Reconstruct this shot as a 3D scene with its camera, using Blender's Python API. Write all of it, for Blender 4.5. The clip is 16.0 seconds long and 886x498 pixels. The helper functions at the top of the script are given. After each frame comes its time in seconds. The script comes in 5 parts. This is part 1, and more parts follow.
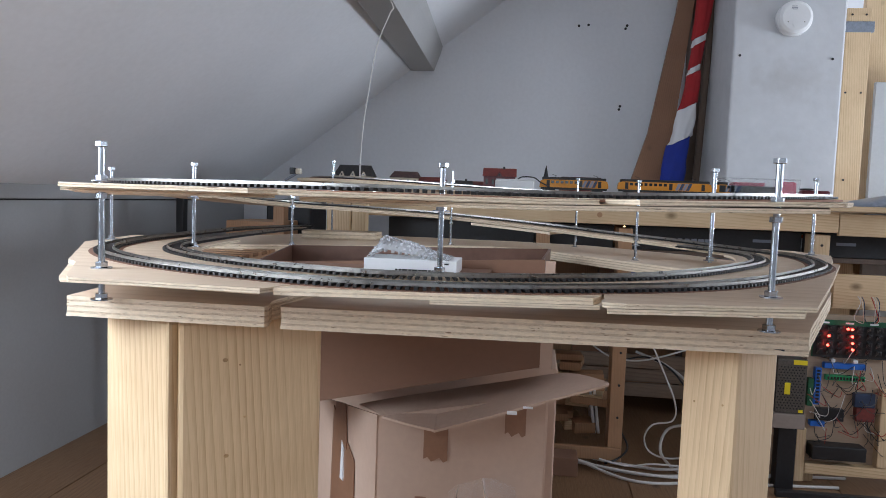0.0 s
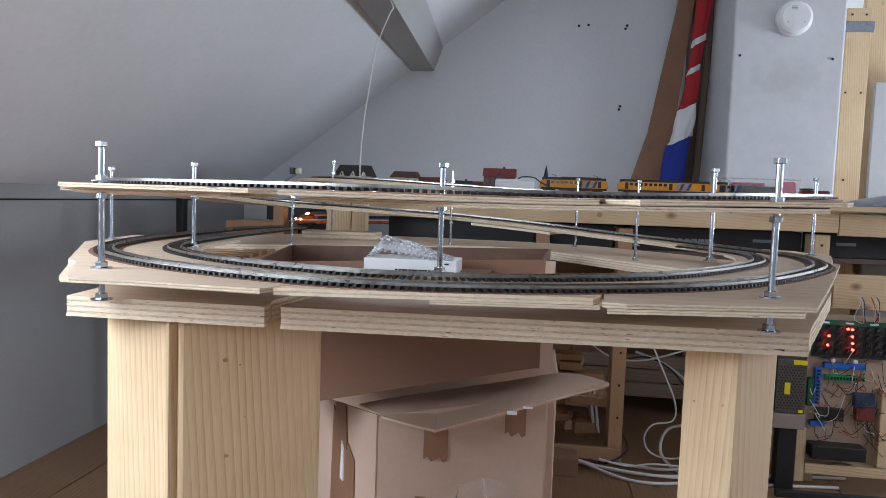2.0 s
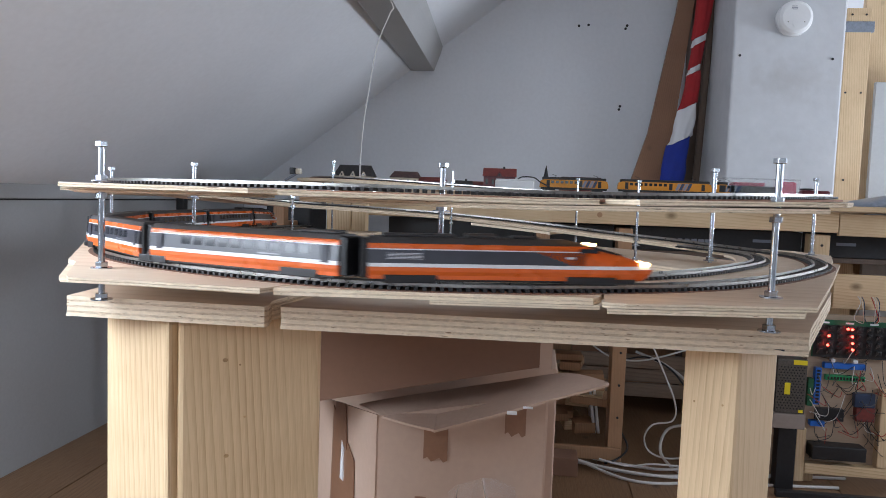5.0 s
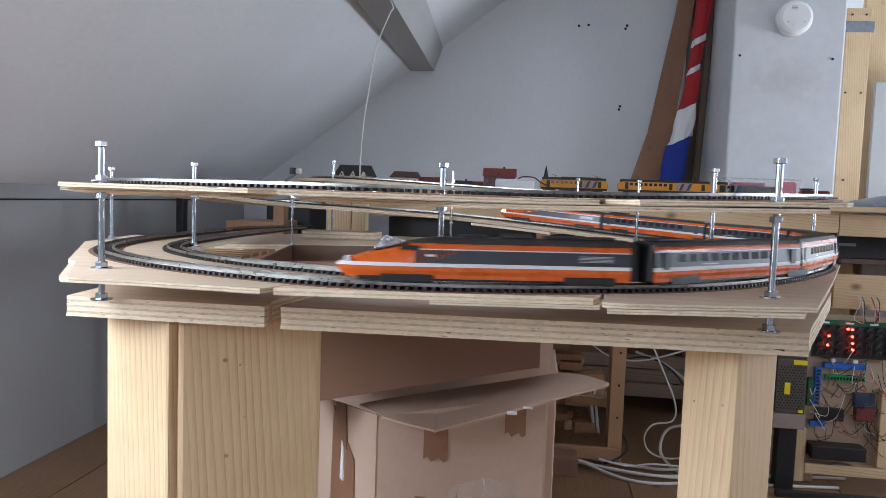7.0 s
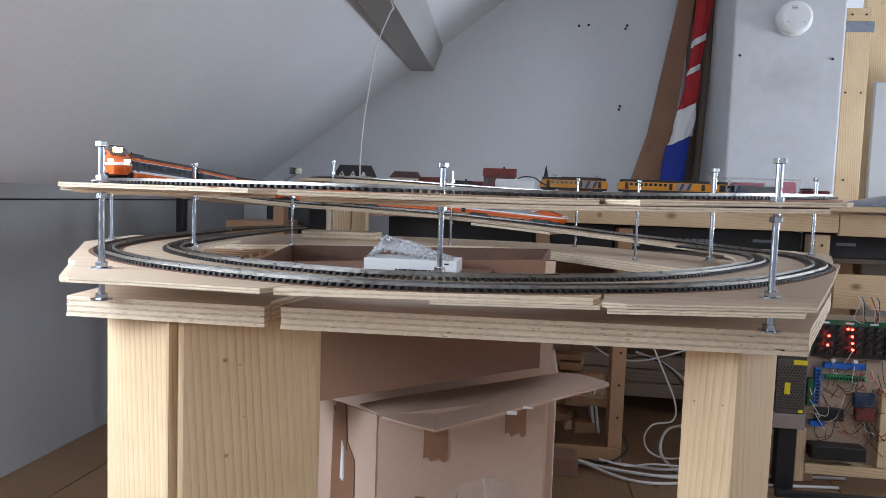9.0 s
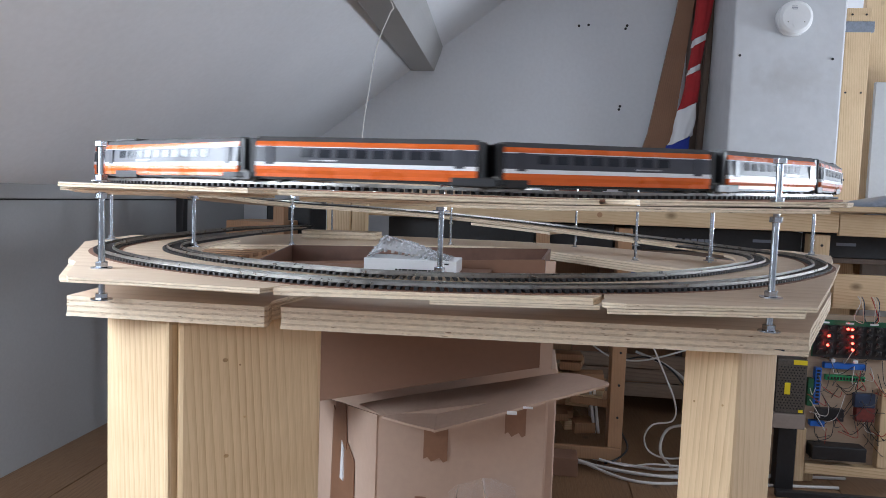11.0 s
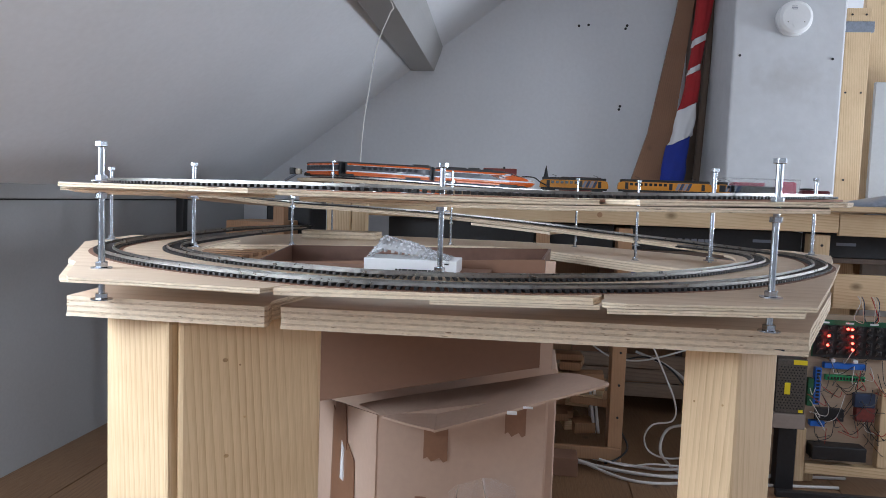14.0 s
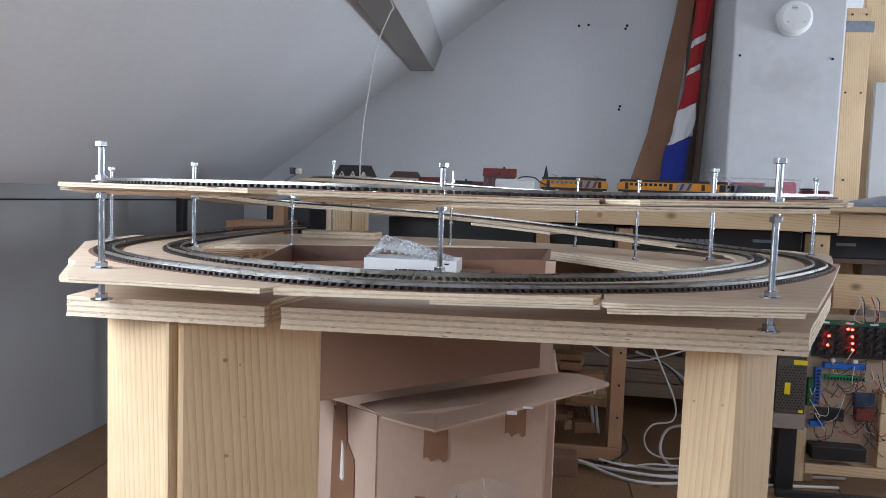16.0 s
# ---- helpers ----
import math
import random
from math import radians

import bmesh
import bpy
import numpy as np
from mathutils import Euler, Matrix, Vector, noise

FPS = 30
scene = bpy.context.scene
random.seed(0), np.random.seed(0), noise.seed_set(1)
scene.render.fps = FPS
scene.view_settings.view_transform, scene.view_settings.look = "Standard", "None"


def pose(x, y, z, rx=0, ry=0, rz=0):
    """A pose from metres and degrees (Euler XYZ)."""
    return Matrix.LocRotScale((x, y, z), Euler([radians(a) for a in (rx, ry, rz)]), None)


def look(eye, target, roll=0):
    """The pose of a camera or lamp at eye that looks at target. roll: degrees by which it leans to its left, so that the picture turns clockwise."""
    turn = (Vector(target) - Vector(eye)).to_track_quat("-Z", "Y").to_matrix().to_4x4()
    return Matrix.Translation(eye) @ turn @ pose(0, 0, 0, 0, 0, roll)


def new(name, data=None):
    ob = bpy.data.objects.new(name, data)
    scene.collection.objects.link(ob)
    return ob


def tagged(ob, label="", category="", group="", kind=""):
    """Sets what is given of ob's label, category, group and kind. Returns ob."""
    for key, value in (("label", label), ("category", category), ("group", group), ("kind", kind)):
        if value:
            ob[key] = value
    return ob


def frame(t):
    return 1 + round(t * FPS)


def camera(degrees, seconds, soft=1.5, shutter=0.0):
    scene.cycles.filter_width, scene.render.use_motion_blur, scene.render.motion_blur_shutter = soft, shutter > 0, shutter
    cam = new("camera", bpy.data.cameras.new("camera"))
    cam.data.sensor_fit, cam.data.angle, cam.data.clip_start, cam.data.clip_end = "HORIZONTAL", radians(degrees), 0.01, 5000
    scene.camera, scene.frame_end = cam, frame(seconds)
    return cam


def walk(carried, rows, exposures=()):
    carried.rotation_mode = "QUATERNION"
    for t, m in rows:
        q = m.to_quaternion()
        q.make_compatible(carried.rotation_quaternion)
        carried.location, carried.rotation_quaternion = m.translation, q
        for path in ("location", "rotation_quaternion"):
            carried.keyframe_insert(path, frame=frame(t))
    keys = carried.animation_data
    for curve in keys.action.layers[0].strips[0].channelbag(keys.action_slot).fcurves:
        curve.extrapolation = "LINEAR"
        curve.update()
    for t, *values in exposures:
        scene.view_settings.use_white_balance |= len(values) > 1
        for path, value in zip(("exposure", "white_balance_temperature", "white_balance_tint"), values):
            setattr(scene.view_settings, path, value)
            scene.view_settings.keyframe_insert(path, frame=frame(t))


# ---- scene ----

cam = camera(64.0, 16.0, soft=0.6, shutter=0.22)
EYE = Vector((0, 0, 0.80))


def aim(yaw, pitch):
    y, p = radians(yaw), radians(pitch)
    return EYE + Vector((-math.sin(y) * math.cos(p), math.cos(y) * math.cos(p), math.sin(p)))


VIEW = look(EYE, aim(7.3, -4.15), 2.0)
walk(cam, [(0.0, VIEW), (16.0, VIEW)], exposures=[(0.0, 0.0), (2.5, 0.0), (6.5, 0.06), (16.0, 0.06)])

# ---------------------------------------------------------------- light
world = bpy.data.worlds.new("world")
scene.world = world
world.use_nodes = True
wn = world.node_tree
sky = wn.nodes.new("ShaderNodeTexSky")
sky.sky_type, sky.sun_disc = "NISHITA", False
sky.sun_elevation, sky.sun_rotation = radians(40), radians(120)
wn.links.new(sky.outputs[0], wn.nodes["Background"].inputs[0])
wn.nodes["Background"].inputs[1].default_value = 0.12


def window_light(name, m, w, h, power, color):
    d = bpy.data.lights.new(name, "AREA")
    d.shape, d.size, d.size_y, d.energy, d.color = "RECTANGLE", w, h, power, color
    ob = new(name, d)
    ob.matrix_world = m
    return ob


COOL = (0.77, 0.868, 1.0)
# added lamp without a known source, lifts the west slope beside the gable
window_light("east_window_light", look((2.87, 2.33, 0.90), (1.87, 2.33, 0.90)), 0.72, 0.33, 42, COOL)
window_light("east_skylight_light", look((2.60, 0.70, 1.34), (2.0, 0.70, 0.54)), 0.70, 0.66, 18, COOL)
window_light("west_skylight_light", look((-1.06, 0.10, 1.01), (-0.464, 0.10, 0.207)), 1.25, 0.60, 34, COOL)
window_light("window_light", look((0.05, -2.36, 1.45), (0.05, 1.5, 1.2)), 1.25, 1.05, 8, COOL)


# ---------------------------------------------------------------- materials
def nodes_of(m):
    t = m.node_tree
    return t, t.nodes["Principled BSDF"], t.nodes.new, t.links.new


def mat(name, color, rough=0.6, metal=0.0, vary=0.12, scale=14.0, grain=(1, 1, 1), bump=0.05, fine=120.0, coat=0.0, spots=0.0):
    """Base colour broken up at two scales, with fine relief."""
    m = bpy.data.materials.new(name)
    m.use_nodes = True
    t, b, add, link = nodes_of(m)
    tc, mp = add("ShaderNodeTexCoord"), add("ShaderNodeMapping")
    mp.inputs["Scale"].default_value = grain
    link(tc.outputs["Object"], mp.inputs[0])
    n1, n2 = add("ShaderNodeTexNoise"), add("ShaderNodeTexNoise")
    n1.inputs["Scale"].default_value, n1.inputs["Detail"].default_value = scale, 5
    n2.inputs["Scale"].default_value, n2.inputs["Detail"].default_value = fine, 3
    link(mp.outputs[0], n1.inputs[0])
    link(mp.outputs[0], n2.inputs[0])
    mix = add("ShaderNodeMath")
    mix.operation = "MULTIPLY_ADD"
    mix.inputs[1].default_value = 0.6
    sub = add("ShaderNodeMath")
    sub.operation, sub.inputs[1].default_value = "MULTIPLY", 0.4
    link(n2.outputs[0], sub.inputs[0])
    link(n1.outputs[0], mix.inputs[0])
    link(sub.outputs[0], mix.inputs[2])
    ramp = add("ShaderNodeValToRGB")
    lo = tuple(max(0, c * (1 - vary)) for c in color)
    hi = tuple(min(1, c * (1 + vary)) for c in color)
    ramp.color_ramp.elements[0].position, ramp.color_ramp.elements[1].position = 0.3, 0.7
    ramp.color_ramp.elements[0].color, ramp.color_ramp.elements[1].color = (*lo, 1), (*hi, 1)
    link(mix.outputs[0], ramp.inputs[0])
    info = add("ShaderNodeObjectInfo")
    hsv = add("ShaderNodeHueSaturation")
    rng = add("ShaderNodeMapRange")
    rng.inputs[3].default_value, rng.inputs[4].default_value = 1 - vary * 0.5, 1 + vary * 0.5
    link(info.outputs["Random"], rng.inputs[0])
    link(rng.outputs[0], hsv.inputs["Value"])
    link(ramp.outputs[0], hsv.inputs["Color"])
    link(hsv.outputs[0], b.inputs["Base Color"])
    rr = add("ShaderNodeMapRange")
    rr.inputs[3].default_value, rr.inputs[4].default_value = max(0.03, rough - 0.1), min(1, rough + 0.1)
    link(n1.outputs[0], rr.inputs[0])
    link(rr.outputs[0], b.inputs["Roughness"])
    b.inputs["Metallic"].default_value = metal
    b.inputs["Coat Weight"].default_value = coat
    if bump:
        bp = add("ShaderNodeBump")
        bp.inputs["Strength"].default_value, bp.inputs["Distance"].default_value = bump, 0.002
        link(mix.outputs[0], bp.inputs["Height"])
        link(bp.outputs[0], b.inputs["Normal"])
    return m


def wood(name, light, dark, axis=2, rings=34.0, rough=0.55, knots=True):
    """Sawn softwood: year rings as fine uneven lines along one axis, fibres, a few small knots."""
    m = bpy.data.materials.new(name)
    m.use_nodes = True
    t, b, add, link = nodes_of(m)

    def math_node(op, x, y):
        n = add("ShaderNodeMath")
        n.operation = op
        for k, v in enumerate((x, y)):
            if isinstance(v, (int, float)):
                n.inputs[k].default_value = v
            else:
                link(v, n.inputs[k])
        return n.outputs[0]

    def noise(src, scale, detail=2.0):
        n = add("ShaderNodeTexNoise")
        n.inputs["Scale"].default_value, n.inputs["Detail"].default_value = scale, detail
        link(src, n.inputs[0])
        return n.outputs[0]

    def spread(v, a, b_, lo, hi):
        n = add("ShaderNodeMapRange")
        n.inputs[1].default_value, n.inputs[2].default_value, n.inputs[3].default_value, n.inputs[4].default_value = a, b_, lo, hi
        link(v, n.inputs[0])
        return n.outputs[0]

    tc, mp = add("ShaderNodeTexCoord"), add("ShaderNodeMapping")
    sc = [1.0, 1.0, 1.0]
    sc[axis] = 0.05
    mp.inputs["Scale"].default_value = sc
    info = add("ShaderNodeObjectInfo")
    shift = add("ShaderNodeVectorMath")
    shift.operation = "SCALE"
    shift.inputs[0].default_value = (3.1, 4.7, 2.3)
    link(info.outputs["Random"], shift.inputs["Scale"])
    plus = add("ShaderNodeVectorMath")
    link(tc.outputs["Object"], plus.inputs[0])
    link(shift.outputs[0], plus.inputs[1])
    link(plus.outputs[0], mp.inputs[0])
    wave = add("ShaderNodeTexWave")
    wave.wave_type, wave.bands_direction, wave.wave_profile = "BANDS", "DIAGONAL", "SAW"
    wave.inputs["Scale"].default_value = rings * 2.2
    wave.inputs["Distortion"].default_value, wave.inputs["Detail"].default_value = 9.0, 1.5
    wave.inputs["Detail Scale"].default_value = 0.16
    link(mp.outputs[0], wave.inputs[0])
    late = math_node("POWER", wave.outputs["Fac"], 2.6)
    late = math_node("MULTIPLY", late, spread(noise(mp.outputs[0], 13), 0.36, 0.62, 0.12, 1.0))
    fibre = noise(mp.outputs[0], 620, 3)
    cloud = noise(plus.outputs[0], 7, 3)
    a = math_node("MULTIPLY", late, 0.52)
    a = math_node("ADD", a, math_node("MULTIPLY", spread(fibre, 0.3, 0.7, 0, 1), 0.22))
    a = math_node("ADD", a, math_node("MULTIPLY", spread(cloud, 0.3, 0.7, 0, 1), 0.30))
    ramp = add("ShaderNodeValToRGB")
    ramp.color_ramp.elements[0].position, ramp.color_ramp.elements[1].position = 0.16, 1.0
    ramp.color_ramp.elements[0].color, ramp.color_ramp.elements[1].color = (*light, 1), (*dark, 1)
    link(a, ramp.inputs[0])
    out = ramp.outputs[0]
    if knots:
        km = add("ShaderNodeMapping")
        ks = [9.0, 9.0, 9.0]
        ks[axis] = 6.0
        km.inputs["Scale"].default_value = ks
        link(plus.outputs[0], km.inputs[0])
        v = add("ShaderNodeTexVoronoi")
        v.inputs["Scale"].default_value = 1.0
        link(km.outputs[0], v.inputs[0])
        mx = add("ShaderNodeMix")
        mx.data_type = "RGBA"
        mx.inputs["A"].default_value = (*(0.45 * c for c in dark), 1)
        link(spread(v.outputs["Distance"], 0.03, 0.13, 0.15, 1.0), mx.inputs["Factor"])
        link(out, mx.inputs["B"])
        out = mx.outputs["Result"]
    hsv = add("ShaderNodeHueSaturation")
    link(spread(info.outputs["Random"], 0, 1, 0.92, 1.06), hsv.inputs["Value"])
    link(out, hsv.inputs["Color"])
    link(hsv.outputs[0], b.inputs["Base Color"])
    link(spread(fibre, 0.3, 0.7, rough - 0.08, rough + 0.1), b.inputs["Roughness"])
    bp = add("ShaderNodeBump")
    bp.inputs["Strength"].default_value, bp.inputs["Distance"].default_value = 0.10, 0.001
    link(a, bp.inputs["Height"])
    link(bp.outputs[0], b.inputs["Normal"])
    return m


def pitted(m, color, scale, grain, limit):
    """Torn fibres: dark flecks drawn out along the cut."""
    t, b, add, link = nodes_of(m)
    tc, mp, nz, r, mx = add("ShaderNodeTexCoord"), add("ShaderNodeMapping"), add("ShaderNodeTexNoise"), add("ShaderNodeMapRange"), add("ShaderNodeMix")
    mp.inputs["Scale"].default_value = grain
    link(tc.outputs["Object"], mp.inputs[0])
    nz.inputs["Scale"].default_value, nz.inputs["Detail"].default_value = scale, 4
    link(mp.outputs[0], nz.inputs[0])
    r.inputs[1].default_value, r.inputs[2].default_value, r.inputs[3].default_value, r.inputs[4].default_value = limit, limit + 0.07, 0.0, 0.85
    link(nz.outputs[0], r.inputs[0])
    mx.data_type = "RGBA"
    link(r.outputs[0], mx.inputs["Factor"])
    link(b.inputs["Base Color"].links[0].from_socket, mx.inputs["A"])
    mx.inputs["B"].default_value = (*color, 1)
    link(mx.outputs["Result"], b.inputs["Base Color"])


def glow(name, color, strength):
    m = bpy.data.materials.new(name)
    m.use_nodes = True
    b = m.node_tree.nodes["Principled BSDF"]
    b.inputs["Base Color"].default_value = (*color, 1)
    b.inputs["Emission Color"].default_value = (*color, 1)
    b.inputs["Emission Strength"].default_value = strength
    return m


def clear(name, color=(1, 1, 1), rough=0.05):
    m = bpy.data.materials.new(name)
    m.use_nodes = True
    b = m.node_tree.nodes["Principled BSDF"]
    b.inputs["Base Color"].default_value = (*color, 1)
    b.inputs["Transmission Weight"].default_value = 0.92
    b.inputs["Roughness"].default_value = rough
    b.inputs["IOR"].default_value = 1.3
    return m


PLASTER = mat("white_plaster", (0.80, 0.82, 0.86), 0.85, vary=0.05, scale=2.2, bump=0.25, fine=60)
CEIL = mat("white_ceiling", (0.80, 0.82, 0.86), 0.85, vary=0.05, scale=2.2, bump=0.25, fine=60)
# pale ply of the control panel, darkened: under-bench shade in its colour
PANEL = wood("shaded_pale_panel", (0.47, 0.35, 0.25), (0.36, 0.26, 0.18), 0, 16, 0.6, False)
CHIM = mat("chimney_plaster", (0.56, 0.575, 0.60), 0.8, vary=0.08, scale=5, bump=1.0, fine=28)
def stained(m, centre, size, color):
    """A smudge with an uneven outline round a place on the thing."""
    t, b, add, link = nodes_of(m)
    tc, mp = add("ShaderNodeTexCoord"), add("ShaderNodeMapping")
    mp.inputs["Location"].default_value = tuple(-c / q for c, q in zip(centre, size))
    mp.inputs["Scale"].default_value = tuple(1 / q for q in size)
    link(tc.outputs["Object"], mp.inputs[0])
    ln = add("ShaderNodeVectorMath")
    ln.operation = "LENGTH"
    link(mp.outputs[0], ln.inputs[0])
    nz = add("ShaderNodeTexNoise")
    nz.inputs["Scale"].default_value, nz.inputs["Detail"].default_value = 22, 6
    link(tc.outputs["Object"], nz.inputs[0])
    mul = add("ShaderNodeMath")
    mul.operation, mul.inputs[1].default_value = "MULTIPLY_ADD", 1.6
    link(nz.outputs[0], mul.inputs[0])
    link(ln.outputs[1], mul.inputs[2])
    r = add("ShaderNodeMapRange")
    r.inputs[1].default_value, r.inputs[2].default_value, r.inputs[3].default_value, r.inputs[4].default_value = 0.9, 1.8, 0.38, 0.0
    link(mul.outputs[0], r.inputs[0])
    mx = add("ShaderNodeMix")
    mx.data_type = "RGBA"
    old = b.inputs["Base Color"].links[0].from_socket
    link(r.outputs[0], mx.inputs["Factor"])
    link(old, mx.inputs["A"])
    mx.inputs["B"].default_value = (*color, 1)
    link(mx.outputs["Result"], b.inputs["Base Color"])


stained(CHIM, (0.90, 2.75, 1.27), (0.16, 0.3, 0.09), (0.40, 0.39, 0.38))
KNEE = mat("grey_board", (0.42, 0.43, 0.44), 0.75, vary=0.06, scale=3, bump=0.1)
BEAM = mat("painted_beam", (0.46, 0.46, 0.46), 0.7, vary=0.08, scale=6, bump=0.2)
FLOOR = wood("floor_wood", (0.24, 0.135, 0.07), (0.14, 0.075, 0.038), 1, 18, 0.5)
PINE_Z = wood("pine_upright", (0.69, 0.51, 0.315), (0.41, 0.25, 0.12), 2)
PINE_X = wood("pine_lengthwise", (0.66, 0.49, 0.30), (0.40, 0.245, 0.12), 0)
# dark tone holds the shade of the wall corner and of the bench's shelf space
DARKWOOD = wood("shade_dark_wood", (0.14, 0.095, 0.07), (0.085, 0.055, 0.04), 2)
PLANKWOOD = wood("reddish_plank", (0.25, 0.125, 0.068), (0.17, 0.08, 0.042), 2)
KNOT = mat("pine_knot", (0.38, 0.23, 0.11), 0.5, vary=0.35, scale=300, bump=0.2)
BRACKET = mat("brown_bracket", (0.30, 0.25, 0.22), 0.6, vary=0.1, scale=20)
PINE_DARK = wood("brown_pine", (0.42, 0.24, 0.13), (0.27, 0.14, 0.075), 2)
WEATHERED = wood("weathered_plank", (0.30, 0.22, 0.165), (0.17, 0.115, 0.08), 0, 20, 0.7)
PLY_TOP = wood("plywood_face", (0.72, 0.575, 0.435), (0.55, 0.40, 0.275), 0, 9, 0.6, False)
PLY_A = mat("ply_edge_light", (0.80, 0.665, 0.50), 0.85, vary=0.16, scale=120, grain=(1, 1, 3), bump=0.8, fine=900)
PLY_B = mat("ply_edge_dark", (0.66, 0.52, 0.375), 0.9, vary=0.30, scale=240, grain=(1, 1, 2), bump=1.0, fine=1100)
pitted(PLY_A, (0.30, 0.19, 0.11), 150, (0.5, 0.5, 2.2), 0.66)
pitted(PLY_B, (0.22, 0.13, 0.075), 190, (0.45, 0.45, 2.0), 0.645)
CORK = mat("cork_roadbed", (0.26, 0.13, 0.085), 0.95, vary=0.5, scale=220, bump=0.8, fine=700)
# glossier brown card, darkened to hold the shade inside the carton
CARD_DEEP = mat("glossy_shade_card", (0.135, 0.066, 0.044), 0.42, vary=0.25, scale=9, bump=0.12, fine=60)
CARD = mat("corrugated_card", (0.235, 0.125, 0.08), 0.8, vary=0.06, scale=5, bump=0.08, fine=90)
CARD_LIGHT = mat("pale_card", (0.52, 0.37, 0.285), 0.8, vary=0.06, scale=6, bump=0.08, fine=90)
TAPE = mat("brown_tape", (0.27, 0.14, 0.085), 0.35, vary=0.12, scale=40, bump=0.1)
STEEL = mat("zinc_steel", (0.46, 0.49, 0.53), 0.2, 1.0, vary=0.12, scale=80, bump=0.05)
RAIL_SIDE = mat("dull_rail_web", (0.36, 0.35, 0.33), 0.30, 1.0, vary=0.25, scale=90, bump=0)
RAIL = mat("nickel_rail", (0.74, 0.72, 0.69), 0.22, 1.0, vary=0.1, scale=60, bump=0)
SLEEPER = mat("black_sleeper", (0.022, 0.02, 0.02), 0.55, vary=0.3, scale=200, bump=0.1)
ORANGE = mat("orange_paint", (0.70, 0.125, 0.018), 0.28, vary=0.05, scale=30, bump=0, coat=0.3)
WHITE = mat("white_paint", (0.78, 0.78, 0.80), 0.32, vary=0.04, scale=30, bump=0)
GREY = mat("dark_grey_paint", (0.045, 0.046, 0.058), 0.36, vary=0.12, scale=40, bump=0, coat=0.12)
ROOF = mat("roof_grey", (0.05, 0.048, 0.05), 0.5, vary=0.2, scale=60, bump=0.05)
BLACK = mat("black_plastic", (0.014, 0.014, 0.016), 0.45, vary=0.3, scale=60, bump=0.05)
PANE = mat("tinted_window", (0.02, 0.023, 0.03), 0.06, vary=0.2, scale=60, bump=0)
SILVER = mat("bright_strip", (0.7, 0.7, 0.74), 0.25, 0.6, vary=0.05, bump=0)
LAMP_ON = glow("lit_lamp", (1.0, 0.58, 0.22), 26.0)
LED = glow("red_led", (1.0, 0.03, 0.02), 22.0)
YELLOW = mat("yellow_paint", (0.55, 0.22, 0.014), 0.35, vary=0.06, bump=0)
BLUE = mat("blue_paint", (0.03, 0.05, 0.10), 0.4, vary=0.1, bump=0)
RED_ROOF = mat("red_tile", (0.19, 0.034, 0.028), 0.6, vary=0.25, scale=90, bump=0.3)
BROWN_ROOF = mat("brown_tile", (0.10, 0.055, 0.05), 0.7, vary=0.3, scale=120, bump=0.3)
DARK_ROOF = mat("dark_slate", (0.035, 0.032, 0.032), 0.7, vary=0.3, scale=120, bump=0.3)
CREAM = mat("cream_wall", (0.62, 0.56, 0.46), 0.8, vary=0.1, scale=50, bump=0.1)
FLAG_R = mat("red_cloth", (0.36, 0.018, 0.022), 0.85, vary=0.15, scale=25, bump=0.3, fine=300)
FLAG_W = mat("white_cloth", (0.72, 0.72, 0.74), 0.85, vary=0.06, scale=25, bump=0.3, fine=300)
FLAG_B = mat("blue_cloth", (0.013, 0.032, 0.27), 0.85, vary=0.15, scale=25, bump=0.3, fine=300)
GREEN = mat("green_board", (0.015, 0.11, 0.05), 0.4, vary=0.2, scale=60, bump=0.1)
MESH_GREY = mat("perforated_steel", (0.13, 0.12, 0.11), 0.45, 0.7, vary=0.35, scale=250, bump=0.4)
PLASTIC_W = mat("white_plastic", (0.78, 0.79, 0.80), 0.4, vary=0.03, bump=0)
CABLE_W = mat("white_cable", (0.66, 0.64, 0.62), 0.5, vary=0.06, bump=0)
CABLE_R = mat("red_wire", (0.40, 0.03, 0.02), 0.5, vary=0.1, bump=0)
TERM_B = mat("blue_terminal", (0.02, 0.14, 0.55), 0.4, vary=0.1, bump=0)
TERM_G = mat("green_terminal", (0.02, 0.32, 0.12), 0.4, vary=0.1, bump=0)
LABEL_Y = mat("yellow_label", (0.85, 0.68, 0.02), 0.5, vary=0.05, bump=0)
PRINT = mat("grey_print", (0.20, 0.22, 0.27), 0.5, vary=0.1, bump=0)
DUCT = mat("grey_tape", (0.22, 0.25, 0.30), 0.35, vary=0.2, scale=60, bump=0.2)
BUBBLE = clear("bubble_film", (0.93, 0.94, 0.96), 0.14)
BUBBLE.node_tree.nodes["Principled BSDF"].inputs["Transmission Weight"].default_value = 0.72
FILM = clear("clear_film", (0.95, 0.96, 0.97), 0.1)
PINK = mat("pink_foam", (0.62, 0.10, 0.17), 0.7, vary=0.2, scale=40, bump=0.2)
MAROON = mat("maroon_body", (0.10, 0.012, 0.02), 0.4, vary=0.2, bump=0)


# ---------------------------------------------------------------- mesh tools
def part(name, bm, material, parent=None, label="", smooth=False):
    me = bpy.data.meshes.new(name)
    bmesh.ops.recalc_face_normals(bm, faces=bm.faces)
    bm.to_mesh(me)
    bm.free()
    for m in material if isinstance(material, (list, tuple)) else (material,):
        me.materials.append(m)
    if smooth:
        me.polygons.foreach_set("use_smooth", [True] * len(me.polygons))
    ob = new(name, me)
    if parent:
        ob.parent = parent
    if label:
        tagged(ob, label)
    return ob


